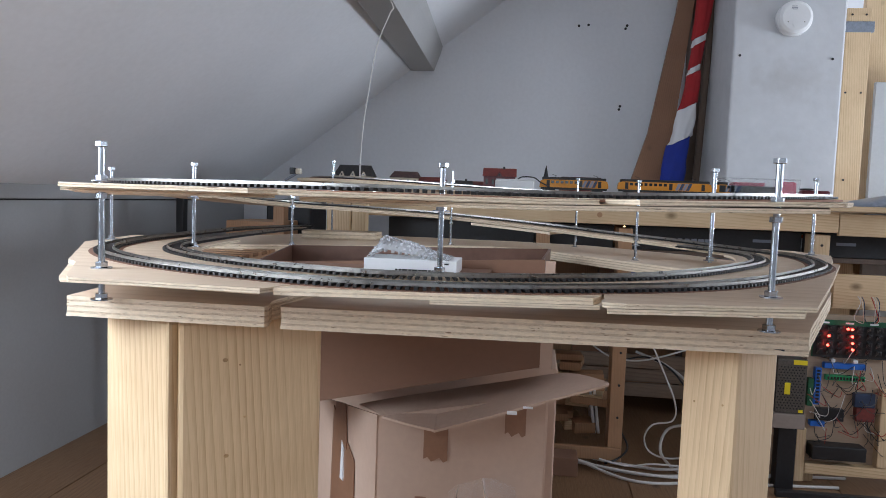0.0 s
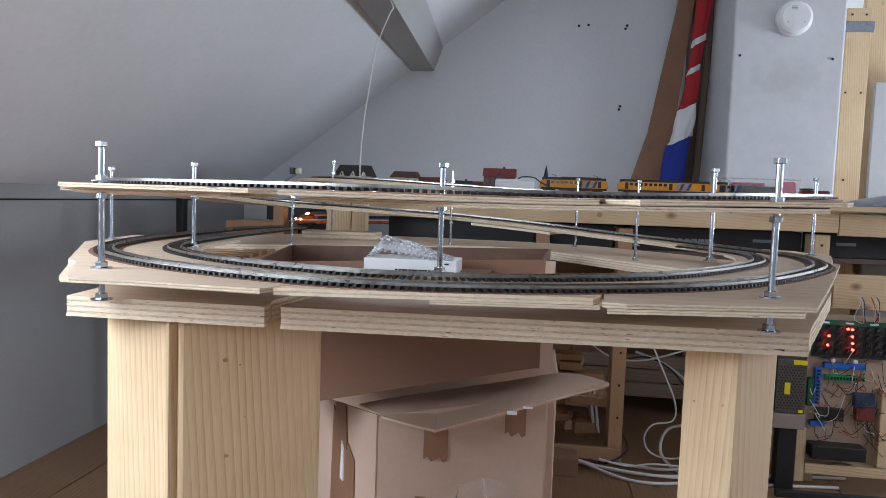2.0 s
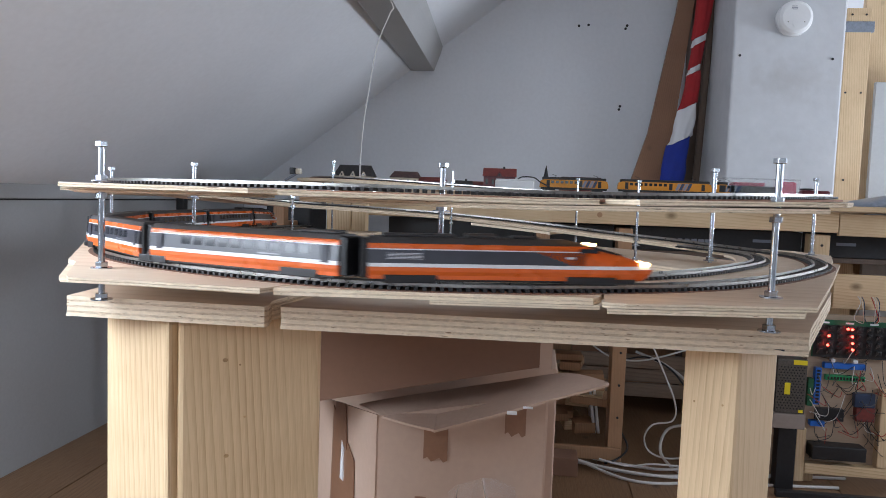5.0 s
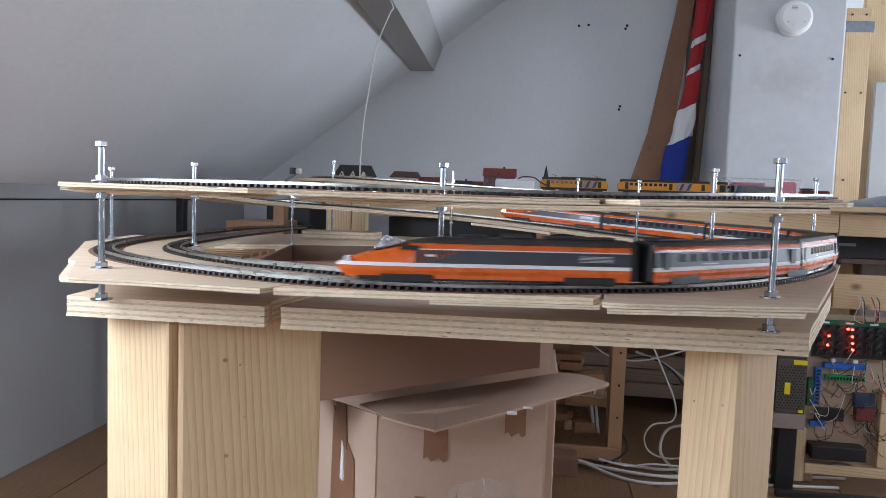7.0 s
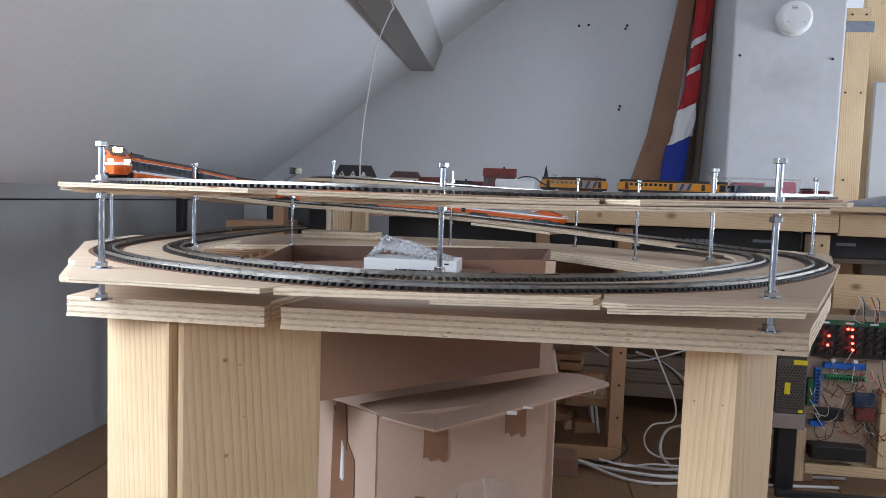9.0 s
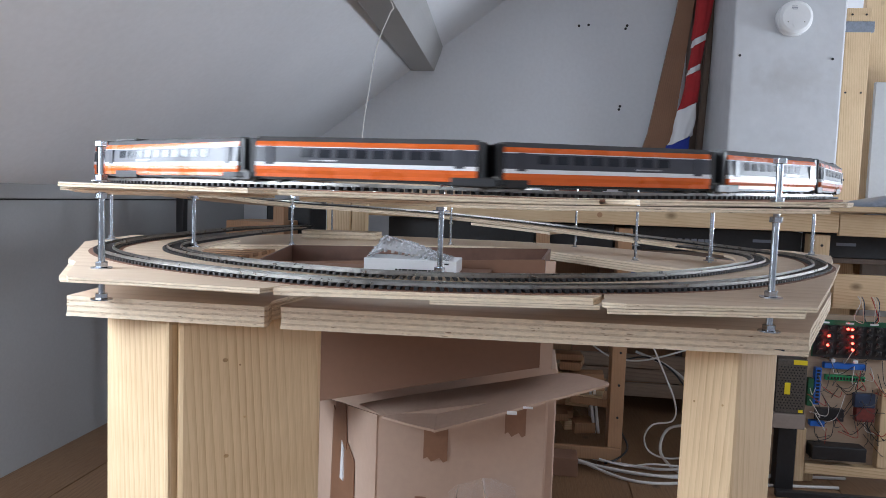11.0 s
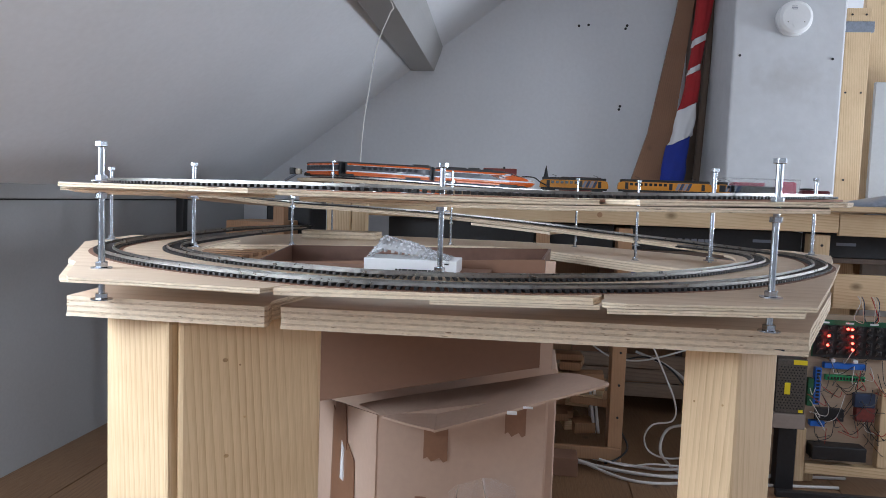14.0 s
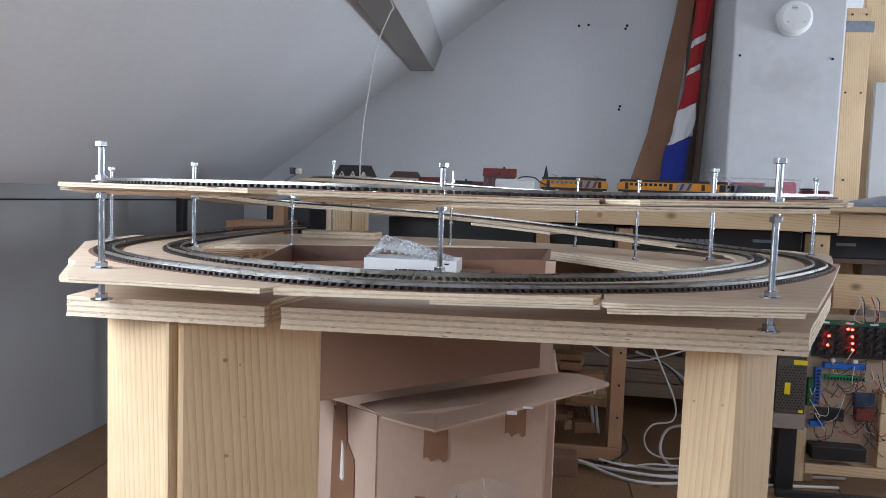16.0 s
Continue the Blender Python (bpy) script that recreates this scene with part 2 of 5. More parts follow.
def thing(name, label, category, m=None, group="", kind=""):
    ob = new(name)
    ob.empty_display_size = 0.02
    if m:
        ob.matrix_world = m
    return tagged(ob, label, category, group, kind)


def box(x0, x1, y0, y1, z0, z1, bevel=0.0, bm=None, m=None):
    bm = bm or bmesh.new()
    vs = bmesh.ops.create_cube(bm, size=1)["verts"]
    for v in vs:
        v.co = Vector(((x0 + x1) / 2 + v.co.x * (x1 - x0), (y0 + y1) / 2 + v.co.y * (y1 - y0), (z0 + z1) / 2 + v.co.z * (z1 - z0)))
    if m:
        for v in vs:
            v.co = m @ v.co
    if bevel:
        es = list({e for v in vs for e in v.link_edges})
        bmesh.ops.bevel(bm, geom=es, offset=bevel, segments=2, affect="EDGES", profile=0.5)
    return bm


def prism(pts, z0, z1, bm=None):
    """Upright prism over a plan outline."""
    bm = bm or bmesh.new()
    lo = [bm.verts.new((x, y, z0)) for x, y in pts]
    hi = [bm.verts.new((x, y, z1)) for x, y in pts]
    n = len(pts)
    bm.faces.new(lo[::-1])
    bm.faces.new(hi)
    for i in range(n):
        bm.faces.new((lo[i], lo[(i + 1) % n], hi[(i + 1) % n], hi[i]))
    return bm


def loft(sections, bm=None, caps=True, closed=True):
    bm = bm or bmesh.new()
    rings = [[bm.verts.new(p) for p in s] for s in sections]
    n = len(rings[0])
    for a, b in zip(rings, rings[1:]):
        for i in range(n if closed else n - 1):
            bm.faces.new((a[i], a[(i + 1) % n], b[(i + 1) % n], b[i]))
    if caps:
        bm.faces.new(rings[0][::-1])
        bm.faces.new(rings[-1])
    return bm


def tube(pts, r, sides=8, bm=None):
    """A round cord along points."""
    pts = [Vector(p) for p in pts]
    sec = []
    for i, p in enumerate(pts):
        d = (pts[min(i + 1, len(pts) - 1)] - pts[max(i - 1, 0)]).normalized()
        u = d.cross(Vector((0.13, 0.31, 0.94))).normalized()
        w = d.cross(u)
        sec.append([p + r * (math.cos(a) * u + math.sin(a) * w) for a in (2 * math.pi * k / sides for k in range(sides))])
    return loft(sec, bm)


def curl(pts, steps=8):
    """Catmull-Rom through control points."""
    pts = [Vector(p) for p in pts]
    out = []
    for i in range(len(pts) - 1):
        a, b, c, d = pts[max(i - 1, 0)], pts[i], pts[i + 1], pts[min(i + 2, len(pts) - 1)]
        for k in range(steps):
            t = k / steps
            out.append(0.5 * (2 * b + (c - a) * t + (2 * a - 5 * b + 4 * c - d) * t * t + (3 * b - a - 3 * c + d) * t ** 3))
    return out + [pts[-1]]


def hexa(r, z0, z1, bm=None, x=0.0, y=0.0, sides=6):
    return prism([(x + r * math.cos(k * 2 * math.pi / sides), y + r * math.sin(k * 2 * math.pi / sides)) for k in range(sides)], z0, z1, bm)


def ply(name, outline, top, thick, layers, parent=None, wobble=0.0002, seed=1):
    """A plywood sheet in one skin; its sawn edge steps in and out from veneer to veneer."""
    rnd = random.Random(seed)
    cx = sum(p[0] for p in outline) / len(outline)
    cy = sum(p[1] for p in outline) / len(outline)
    fine = []
    for (x0, y0), (x1, y1) in zip(outline, outline[1:] + outline[:1]):
        n = max(1, int(math.hypot(x1 - x0, y1 - y0) / 0.012))
        fine += [(x0 + (x1 - x0) * k / n, y0 + (y1 - y0) * k / n) for k in range(n)]
    share = [1.0 if k % 2 == 0 else 0.55 for k in range(layers)]
    cuts = [top]
    for q in share:
        cuts.append(cuts[-1] - thick * q / sum(share))
    rings = []
    for k in range(layers):
        step = -0.0004 if k % 2 else 0.0
        for z in (cuts[k], cuts[k + 1] + 0.0001):
            ring = []
            for x, y in fine:
                d = max(0.05, math.hypot(x - cx, y - cy))
                g = step + rnd.uniform(-wobble, wobble)
                ring.append((x + (x - cx) / d * g, y + (y - cy) / d * g, z))
            rings.append(ring)
    bm = bmesh.new()
    loft(rings, bm)
    n = len(fine)
    bm.faces.ensure_lookup_table()
    for i, f in enumerate(bm.faces):
        f.material_index = 0 if i >= n * (2 * layers - 1) else 1 + (i // n // 2) % 2
    return part(name, bm, (PLY_TOP, PLY_A, PLY_B), parent)


# ---------------------------------------------------------------- the track's line
LOW = 0.720
LOOP = [(-0.588, 1.1), (-0.578, 0.97), (-0.548, 0.855), (-0.492, 0.77), (-0.405, 0.695), (-0.31, 0.645), (-0.212, 0.611), (-0.14, 0.601),
        (-0.07, 0.608), (0.0, 0.627), (0.06, 0.653), (0.126, 0.688), (0.19, 0.737), (0.27, 0.83), (0.338, 0.933), (0.392, 1.03),
        (0.42, 1.115), (0.437, 1.22), (0.4255, 1.3002), (0.3908, 1.3799)]
INWARD = [(2.9, 2.75, 0.69), (1.4, 2.75, 0.69), (0.2, 2.75, 0.69), (-0.15, 2.73, 0.69), (-0.45, 2.6, 0.69), (-0.64, 2.34, 0.692),
        (-0.685, 2.05, 0.698), (-0.65, 1.75, 0.708), (-0.605, 1.42, 0.718)]
RAMP = [(0.3372, 1.463, 0.7225), (0.2679, 1.5322, 0.7265), (0.1674, 1.5996, 0.7321), (0.0279, 1.674, 0.7423), (-0.2046, 1.7205, 0.7572),
        (-0.4092, 1.7019, 0.7665), (-0.5563, 1.5895, 0.7738), (-0.6048, 1.392, 0.7827)]
UPPER = [0.796, 0.7995, 0.802, 0.8025, 0.8028, 0.8028, 0.803, 0.803, 0.803, 0.803, 0.8037, 0.8055, 0.808, 0.811, 0.814, 0.816, 0.8172, 0.818,
        0.8175, 0.8165]
UPPER_LOOP = LOOP[:-4] + [(0.422, 1.118), (0.447, 1.245), (0.441, 1.343), (0.408, 1.438)]
AWAY = [(0.358, 1.522, 0.8155), (0.287, 1.595, 0.815), (0.178, 1.668, 0.8165), (0.03, 1.735, 0.820), (-0.193, 1.772, 0.828),
        (-0.362, 1.78, 0.8352), (-0.503, 1.805, 0.8394), (-0.596, 1.883, 0.8408), (-0.6231, 1.9995, 0.8385), (-0.60, 2.16, 0.824),
        (-0.50, 2.30, 0.800), (-0.36, 2.42, 0.775), (-0.15, 2.52, 0.752), (0.2, 2.55, 0.745), (1.2, 2.55, 0.745), (2.9, 2.55, 0.745)]


def resample(ctrl, step=0.005):
    pts = np.array([tuple(p) for p in curl(ctrl, 14)])
    d = np.r_[0, np.cumsum(np.linalg.norm(np.diff(pts, axis=0), axis=1))]
    s = np.arange(0, d[-1], step)
    out = np.stack([np.interp(s, d, pts[:, k]) for k in range(3)], 1)
    k = np.hanning(31)
    k /= k.sum()
    pad = np.r_[np.repeat(out[:1], 15, 0), out, np.repeat(out[-1:], 15, 0)]
    return np.stack([np.convolve(pad[:, j], k, "valid") for j in range(3)], 1)


LINE = resample(INWARD + [(x, y, LOW) for x, y in LOOP] + RAMP + [(x, y, z) for (x, y), z in zip(UPPER_LOOP, UPPER)] + AWAY)
LINE_S = np.r_[0, np.cumsum(np.linalg.norm(np.diff(LINE, axis=0), axis=1))]
RAIL_TOP = 0.0062


def on_line(s):
    return Vector([float(np.interp(s, LINE_S, LINE[:, k])) for k in range(3)])


def near_line(x, y, lo=0.0, hi=99.0):
    """The way along the line of the place nearest to (x, y)."""
    ok = (LINE_S >= lo) & (LINE_S <= hi)
    d = np.where(ok, np.hypot(LINE[:, 0] - x, LINE[:, 1] - y), 9)
    return float(LINE_S[int(np.argmin(d))])


S_LEFT = near_line(-0.588, 1.10, 3.0, 6.5)
S_RIGHT = near_line(0.437, 1.22, S_LEFT, S_LEFT + 2.4)
S_LEFT2 = near_line(-0.588, 1.10, S_RIGHT + 0.6, S_RIGHT + 3.0)
S_RIGHT2 = near_line(0.437, 1.22, S_LEFT2, S_LEFT2 + 2.4)
S_LEAVE = near_line(-0.186, 1.70, S_RIGHT2)

TILT = 0.08


def settle(p):
    """The loop's boards hang a little to the west: moves a place of the level plan to where it really lies."""
    x = min(0.5, max(-0.7, p[0]))
    t = 1 / (1 + TILT * x)
    t = 1 + (t - 1) * min(1.0, max(0.0, (2.25 - p[1]) / 0.35))
    return (p[0] * t, p[1] * t, 0.80 + (p[2] - 0.80) * t)


TRUE = np.array([settle(p) for p in LINE])
TRUE_S = np.r_[0, np.cumsum(np.linalg.norm(np.diff(TRUE, axis=0), axis=1))]


def ride(s):
    return Vector([float(np.interp(s, TRUE_S, TRUE[:, k])) for k in range(3)])


# how far the train's front has come along the line, by seconds
HEAD = [(0.0, 2.55), (2.2, 4.10), (2.8, 4.53), (3.0, 4.69), (3.5, 5.0), (4.2, 5.392), (6.5, 6.985), (7.0, 7.342), (7.5, 7.705), (8.5, 8.49),
        (9.0, 8.860), (11.5, 10.598), (12.0, 10.957), (12.5, 11.413), (13.0, 11.79), (13.5, 12.162), (14.0, 12.525), (14.7, 13.05), (16.0, 14.01)]

# ---------------------------------------------------------------- the attic room
KX, KZ, RIDGE_X, RIDGE_Z, SLOPE = -1.405, 0.790, 0.95, 2.54, 0.743
BACK_Y, FRONT_Y, RIGHT_X = 3.30, -2.40, 2.90


def room():
    fl = part("floor", box(-1.6, 3.6, -2.6, 3.5, -0.06, -0.003), FLOOR)
    tagged(fl, "warm brown wooden floor boards, dull and scuffed", "floor", kind="structure")
    for k in range(17):
        x = -1.5 + 0.3 * k
        b = part("floor_board", box(x, x + 0.296, -2.5, 3.4, -0.003, 0.0, 0.001), FLOOR, fl)
    w = part("wall_north", box(-1.6, 3.5, BACK_Y, BACK_Y + 0.12, 0, 2.8), PLASTER)
    tagged(w, "white plastered gable wall with a few nail holes", "wall", kind="structure")
    for x, z in ((0.369, 1.592), (0.363, 1.578), (0.356, 1.236), (0.352, 1.222), (0.158, 1.59), (0.20, 1.594)):
        part("nail_hole", hexa(0.006, 0, 0.004), BLACK, w).matrix_world = pose(x, BACK_Y - 0.0005, z, 90)
    k = part("wall_west", box(KX - 0.12, KX, -2.5, BACK_Y, 0, 0.752), KNEE)
    tagged(k, "low grey painted knee wall under the roof slope", "wall", kind="structure")
    part("ledge", box(KX - 0.14, KX + 0.012, -2.5, BACK_Y, 0.757, 0.800, 0.003), KNEE, k)
    # black strip set in the crease, standing for the shade below the ledge
    part("shadow_gap", box(KX - 0.14, KX - 0.004, -2.5, BACK_Y, 0.7515, 0.758), BLACK, k)
    # the two roof slopes and the end wall behind the viewer with its window
    def west(x, y, lift=0.0):
        return (x, y, KZ + SLOPE * (x - KX) + lift)

    bm = bmesh.new()
    for a, b, p, q in ((KX, -1.34, -2.5, BACK_Y + 0.05), (-0.80, RIDGE_X, -2.5, BACK_Y + 0.05), (-1.34, -0.80, -2.5, -0.56), (-1.34, -0.80, 0.76, BACK_Y + 0.05)):
        loft([[west(a, y), west(b, y), west(b, y, 0.12), west(a, y, 0.12)] for y in (p, q)], bm)
    c = part("ceiling_west", bm, CEIL)
    tagged(c, "sloping white plastered attic ceiling with a skylight opening", "ceiling", kind="structure")

    def east(u, y, lift=0.0):
        return (RIDGE_X + u, y, RIDGE_Z - SLOPE * u + lift)

    bm = bmesh.new()
    for a, b, p, q in ((0, 1.33, -2.5, 3.35), (1.97, 2.5, -2.5, 3.35), (1.33, 1.97, -2.5, 0.32), (1.33, 1.97, 1.08, 3.35)):
        loft([[east(a, y), east(b, y), east(b, y, 0.12), east(a, y, 0.12)] for y in (p, q)], bm)
    c = part("ceiling_east", bm, CEIL)
    tagged(c, "sloping white plastered ceiling with a skylight opening", "ceiling", kind="structure")
    # unseen wall; its opening is made up to let the added east lamp in
    bm = box(RIGHT_X, RIGHT_X + 0.12, -2.5, 1.95, 0, 1.15)
    box(RIGHT_X, RIGHT_X + 0.12, 2.71, 3.4, 0, 1.15, bm=bm)
    box(RIGHT_X, RIGHT_X + 0.12, 1.95, 2.71, 0, 0.72, bm=bm)
    w = part("wall_east", bm, PLASTER)
    tagged(w, "low white wall, out of view, with an opening added for the fill lamp", "wall", kind="structure")
    bm = box(-1.6, -0.6, FRONT_Y - 0.12, FRONT_Y, 0, 2.8)
    box(0.7, 3.5, FRONT_Y - 0.12, FRONT_Y, 0, 2.8, bm=bm)
    box(-0.6, 0.7, FRONT_Y - 0.12, FRONT_Y, 0, 0.9, bm=bm)
    box(-0.6, 0.7, FRONT_Y - 0.12, FRONT_Y, 2.0, 2.8, bm=bm)
    w = part("wall_south", bm, PLASTER)
    tagged(w, "white gable wall with a window opening", "wall", kind="structure")
    # the purlin under the west slope
    t = thing("roof_beam", "grey-white painted purlin under the sloping ceiling", "beam", kind="structure")
    part("timber", loft([[(x + 0.035 * (BACK_Y - y), y, z) for x, z in ((-0.603, 1.383), (-0.493, 1.383), (-0.462, 1.47), (-0.43, 1.62), (-0.56, 1.62))] for y in (-2.3, BACK_Y - 0.001)]), BEAM, t)
    # chimney breast
    ch = thing("chimney_breast", "white roughly plastered chimney breast with scuff marks", "chimney", kind="structure")
    part("shaft", box(0.69, 1.075, 2.75, BACK_Y - 0.002, 0, 2.75, 0.008), CHIM, ch)
    for x, z in ((0.715, 1.355), (1.035, 1.345)):
        part("screw_hole", hexa(0.005, 0, 0.003), BLACK, ch).matrix_world = pose(x, 2.7495, z, 90)


def smoke_detector():
    t = thing("smoke_detector", "round white plastic smoke detector on the chimney", "smoke detector", pose(0.890, 2.75, 1.484, 90))
    bm = loft([[(r * math.cos(a), r * math.sin(a), z) for a in (2 * math.pi * k / 32 for k in range(32))]
               for r, z in ((0.060, 0), (0.062, 0.004), (0.062, 0.020), (0.058, 0.0215), (0.058, 0.024), (0.060, 0.026), (0.057, 0.036), (0.047, 0.041))])
    part("housing", bm, PLASTIC_W, t)
    bm = bmesh.new()
    for k in range(3):
        box(-0.018, 0.002, 0.026 + 0.005 * k, 0.028 + 0.005 * k, 0.0405, 0.0418, bm=bm)
    part("vent", bm, PRINT, t)
    for x in (-0.028, 0.028):
        part("screw", hexa(0.002, 0.0405, 0.0418, x=x, y=-0.018), BLACK, t)
    part("test_button", hexa(0.012, 0.0405, 0.0428, y=-0.024, sides=16), PLASTIC_W, t)


def leaning_things():
    t = thing("leaning_plank", "reddish brown wooden plank leaning on the gable wall", "plank")
    bm = loft([[(x, y, z), (x + w, y, z), (x + w, y + 0.03, z), (x, y + 0.03, z)]
               for x, y, z, w in ((0.10, 2.80, 0.0, 0.15), (0.385, 3.0, 0.90, 0.115), (0.45, 3.05, 1.10, 0.10), (0.553, 3.14, 1.62, 0.065), (0.62, 3.24, 2.05, 0.06))])
    part("board", bm, PLANKWOOD, t)
    f = thing("rolled_flag", "rolled red, white and blue cloth flag hanging on a pole", "flag")
    axis = [(0.30, 2.88, 0.30), (0.40, 2.90, 0.60), (0.525, 2.95, 0.87), (0.545, 2.96, 0.98), (0.562, 2.97, 1.06), (0.568, 2.98, 1.09), (0.578, 2.99, 1.15), (0.590, 3.0, 1.20),
            (0.597, 3.0, 1.25), (0.606, 3.01, 1.335), (0.609, 3.01, 1.36), (0.620, 3.01, 1.45), (0.623, 3.02, 1.48), (0.638, 3.03, 1.62), (0.66, 3.05, 2.0)]
    wid = [0.035, 0.042, 0.046, 0.046, 0.043, 0.042, 0.038, 0.034, 0.032, 0.024, 0.022, 0.026, 0.026, 0.034, 0.03]

    def roll(a, b, name, m, lean):
        pts = curl(axis[a:b + 1], 6)
        ws = np.interp(np.linspace(a, b, len(pts)), range(len(wid)), wid)
        sec = []
        for i, (p, w) in enumerate(zip(pts, ws)):
            ring = []
            for k in range(28):
                g = 2 * math.pi * k / 28
                r = w * (1 + 0.16 * math.sin(3 * g + i * 0.22) + 0.06 * math.sin(7 * g - i * 0.31))
                ring.append((p.x + r * math.cos(g), p.y + 0.6 * r * math.sin(g), p.z + lean * math.cos(g) * w))
            sec.append(ring)
        part(name, loft(sec), m, f, smooth=True)

    roll(0, 4, "blue_cloth", FLAG_B, 0.45)
    roll(4, 7, "white_cloth", FLAG_W, 0.5)
    roll(7, 9, "red_cloth", FLAG_R, 0.5)
    roll(9, 10, "white_fold", FLAG_W, 0.6)
    roll(10, 11, "red_fold", FLAG_R, 0.6)
    roll(11, 12, "white_fold", FLAG_W, 0.6)
    roll(12, 14, "red_cloth", FLAG_R, 0.5)
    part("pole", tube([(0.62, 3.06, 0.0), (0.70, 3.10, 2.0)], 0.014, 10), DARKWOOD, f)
    # its dark colour carries the shade between the flag and the chimney
    t = thing("dark_post", "upright post in the wall corner, its colour darkened for the corner's shade", "post")
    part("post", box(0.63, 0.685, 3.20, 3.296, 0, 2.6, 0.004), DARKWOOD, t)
    t = thing("upright_board", "pale wooden board with nail holes and grey tape", "board")
    part("board", box(1.132, 1.222, 2.90, 2.925, 0, 1.565, 0.003), PINE_Z, t)
    part("tape", box(1.128, 1.232, 2.896, 2.929, 1.475, 1.515, 0.002), DUCT, t)
    for x, z in ((1.15, 1.54), (1.20, 1.54), (1.145, 1.25), (1.20, 1.25), (1.16, 0.92)):
        part("nail_head", hexa(0.004, 0, 0.003), BLACK, t).matrix_world = pose(x, 2.8985, z, 90)
    t = thing("leaning_sheet", "flat grey sheet leaning on the wall", "sheet")
    part("sheet", box(1.262, 1.70, 2.92, 2.94, 0, 1.295, 0.002), KNEE, t)
    t = thing("tall_board", "tall brown board standing behind a grey panel", "board")
    part("board", box(1.26, 1.36, 3.05, 3.08, 0, 2.1, 0.003), PINE_Z, t)
    t = thing("hanging_cable", "thin pale cable hanging from the roof beam", "cable")
    part("cord", tube(curl([(-0.447, 1.92, 1.384), (-0.4059, 1.92, 1.3121), (-0.413, 1.92, 1.2897), (-0.4449, 1.92, 1.2069), (-0.4664, 1.92, 1.0777), (-0.4795, 1.92, 0.9778), (-0.4846, 1.92, 0.8696), (-0.4779, 1.92, 0.7998)]), 0.0017), CABLE_W, t)


# ---------------------------------------------------------------- the layout's boards
def side(path, off):
    """Plan points of a line moved sideways (to its left)."""
    p = np.array(path)[:, :2]
    d = np.gradient(p, axis=0)
    d /= np.linalg.norm(d, axis=1)[:, None]
    return np.stack([p[:, 0] - d[:, 1] * off, p[:, 1] + d[:, 0] * off], 1)


def stretch(a, b, step):
    return np.array([tuple(on_line(s)) for s in np.arange(a, b, step)])


def ribbon(name, a, b, left, right, thick, drop, material, parent, layers=1, step=0.02):
    """A strip of board that follows the line."""
    p = stretch(a, b, step)
    l, r = side(p, left), side(p, right)
    bm = bmesh.new()
    h = thick / layers
    for k in range(layers):
        n0 = len(bm.faces)
        g = 0.0008 * (k % 2)
        l2, r2 = side(p, left - g), side(p, right + g)
        z = p[:, 2] - drop - k * h
        loft([[(*l2[i], z[i] - h), (*r2[i], z[i] - h), (*r2[i], z[i] - 0.0002), (*l2[i], z[i] - 0.0002)] for i in range(len(p))], bm)
        bm.faces.ensure_lookup_table()
        if layers > 1:
            for f in bm.faces[n0:]:
                f.material_index = 1 + k % 2 if abs(f.calc_center_median().z) and abs(f.normal.z) < 0.5 else 0
    if layers > 1:
        bm.normal_update()
        for f in bm.faces:
            f.material_index = 0 if abs(f.normal.z) > 0.7 else (1 + int(f.calc_center_median().z * 1000 / (h * 1000)) % 2)
    return part(name, bm, material, parent)


INNER_IN = 0.112      # from the outer track's middle to the board's inner rim


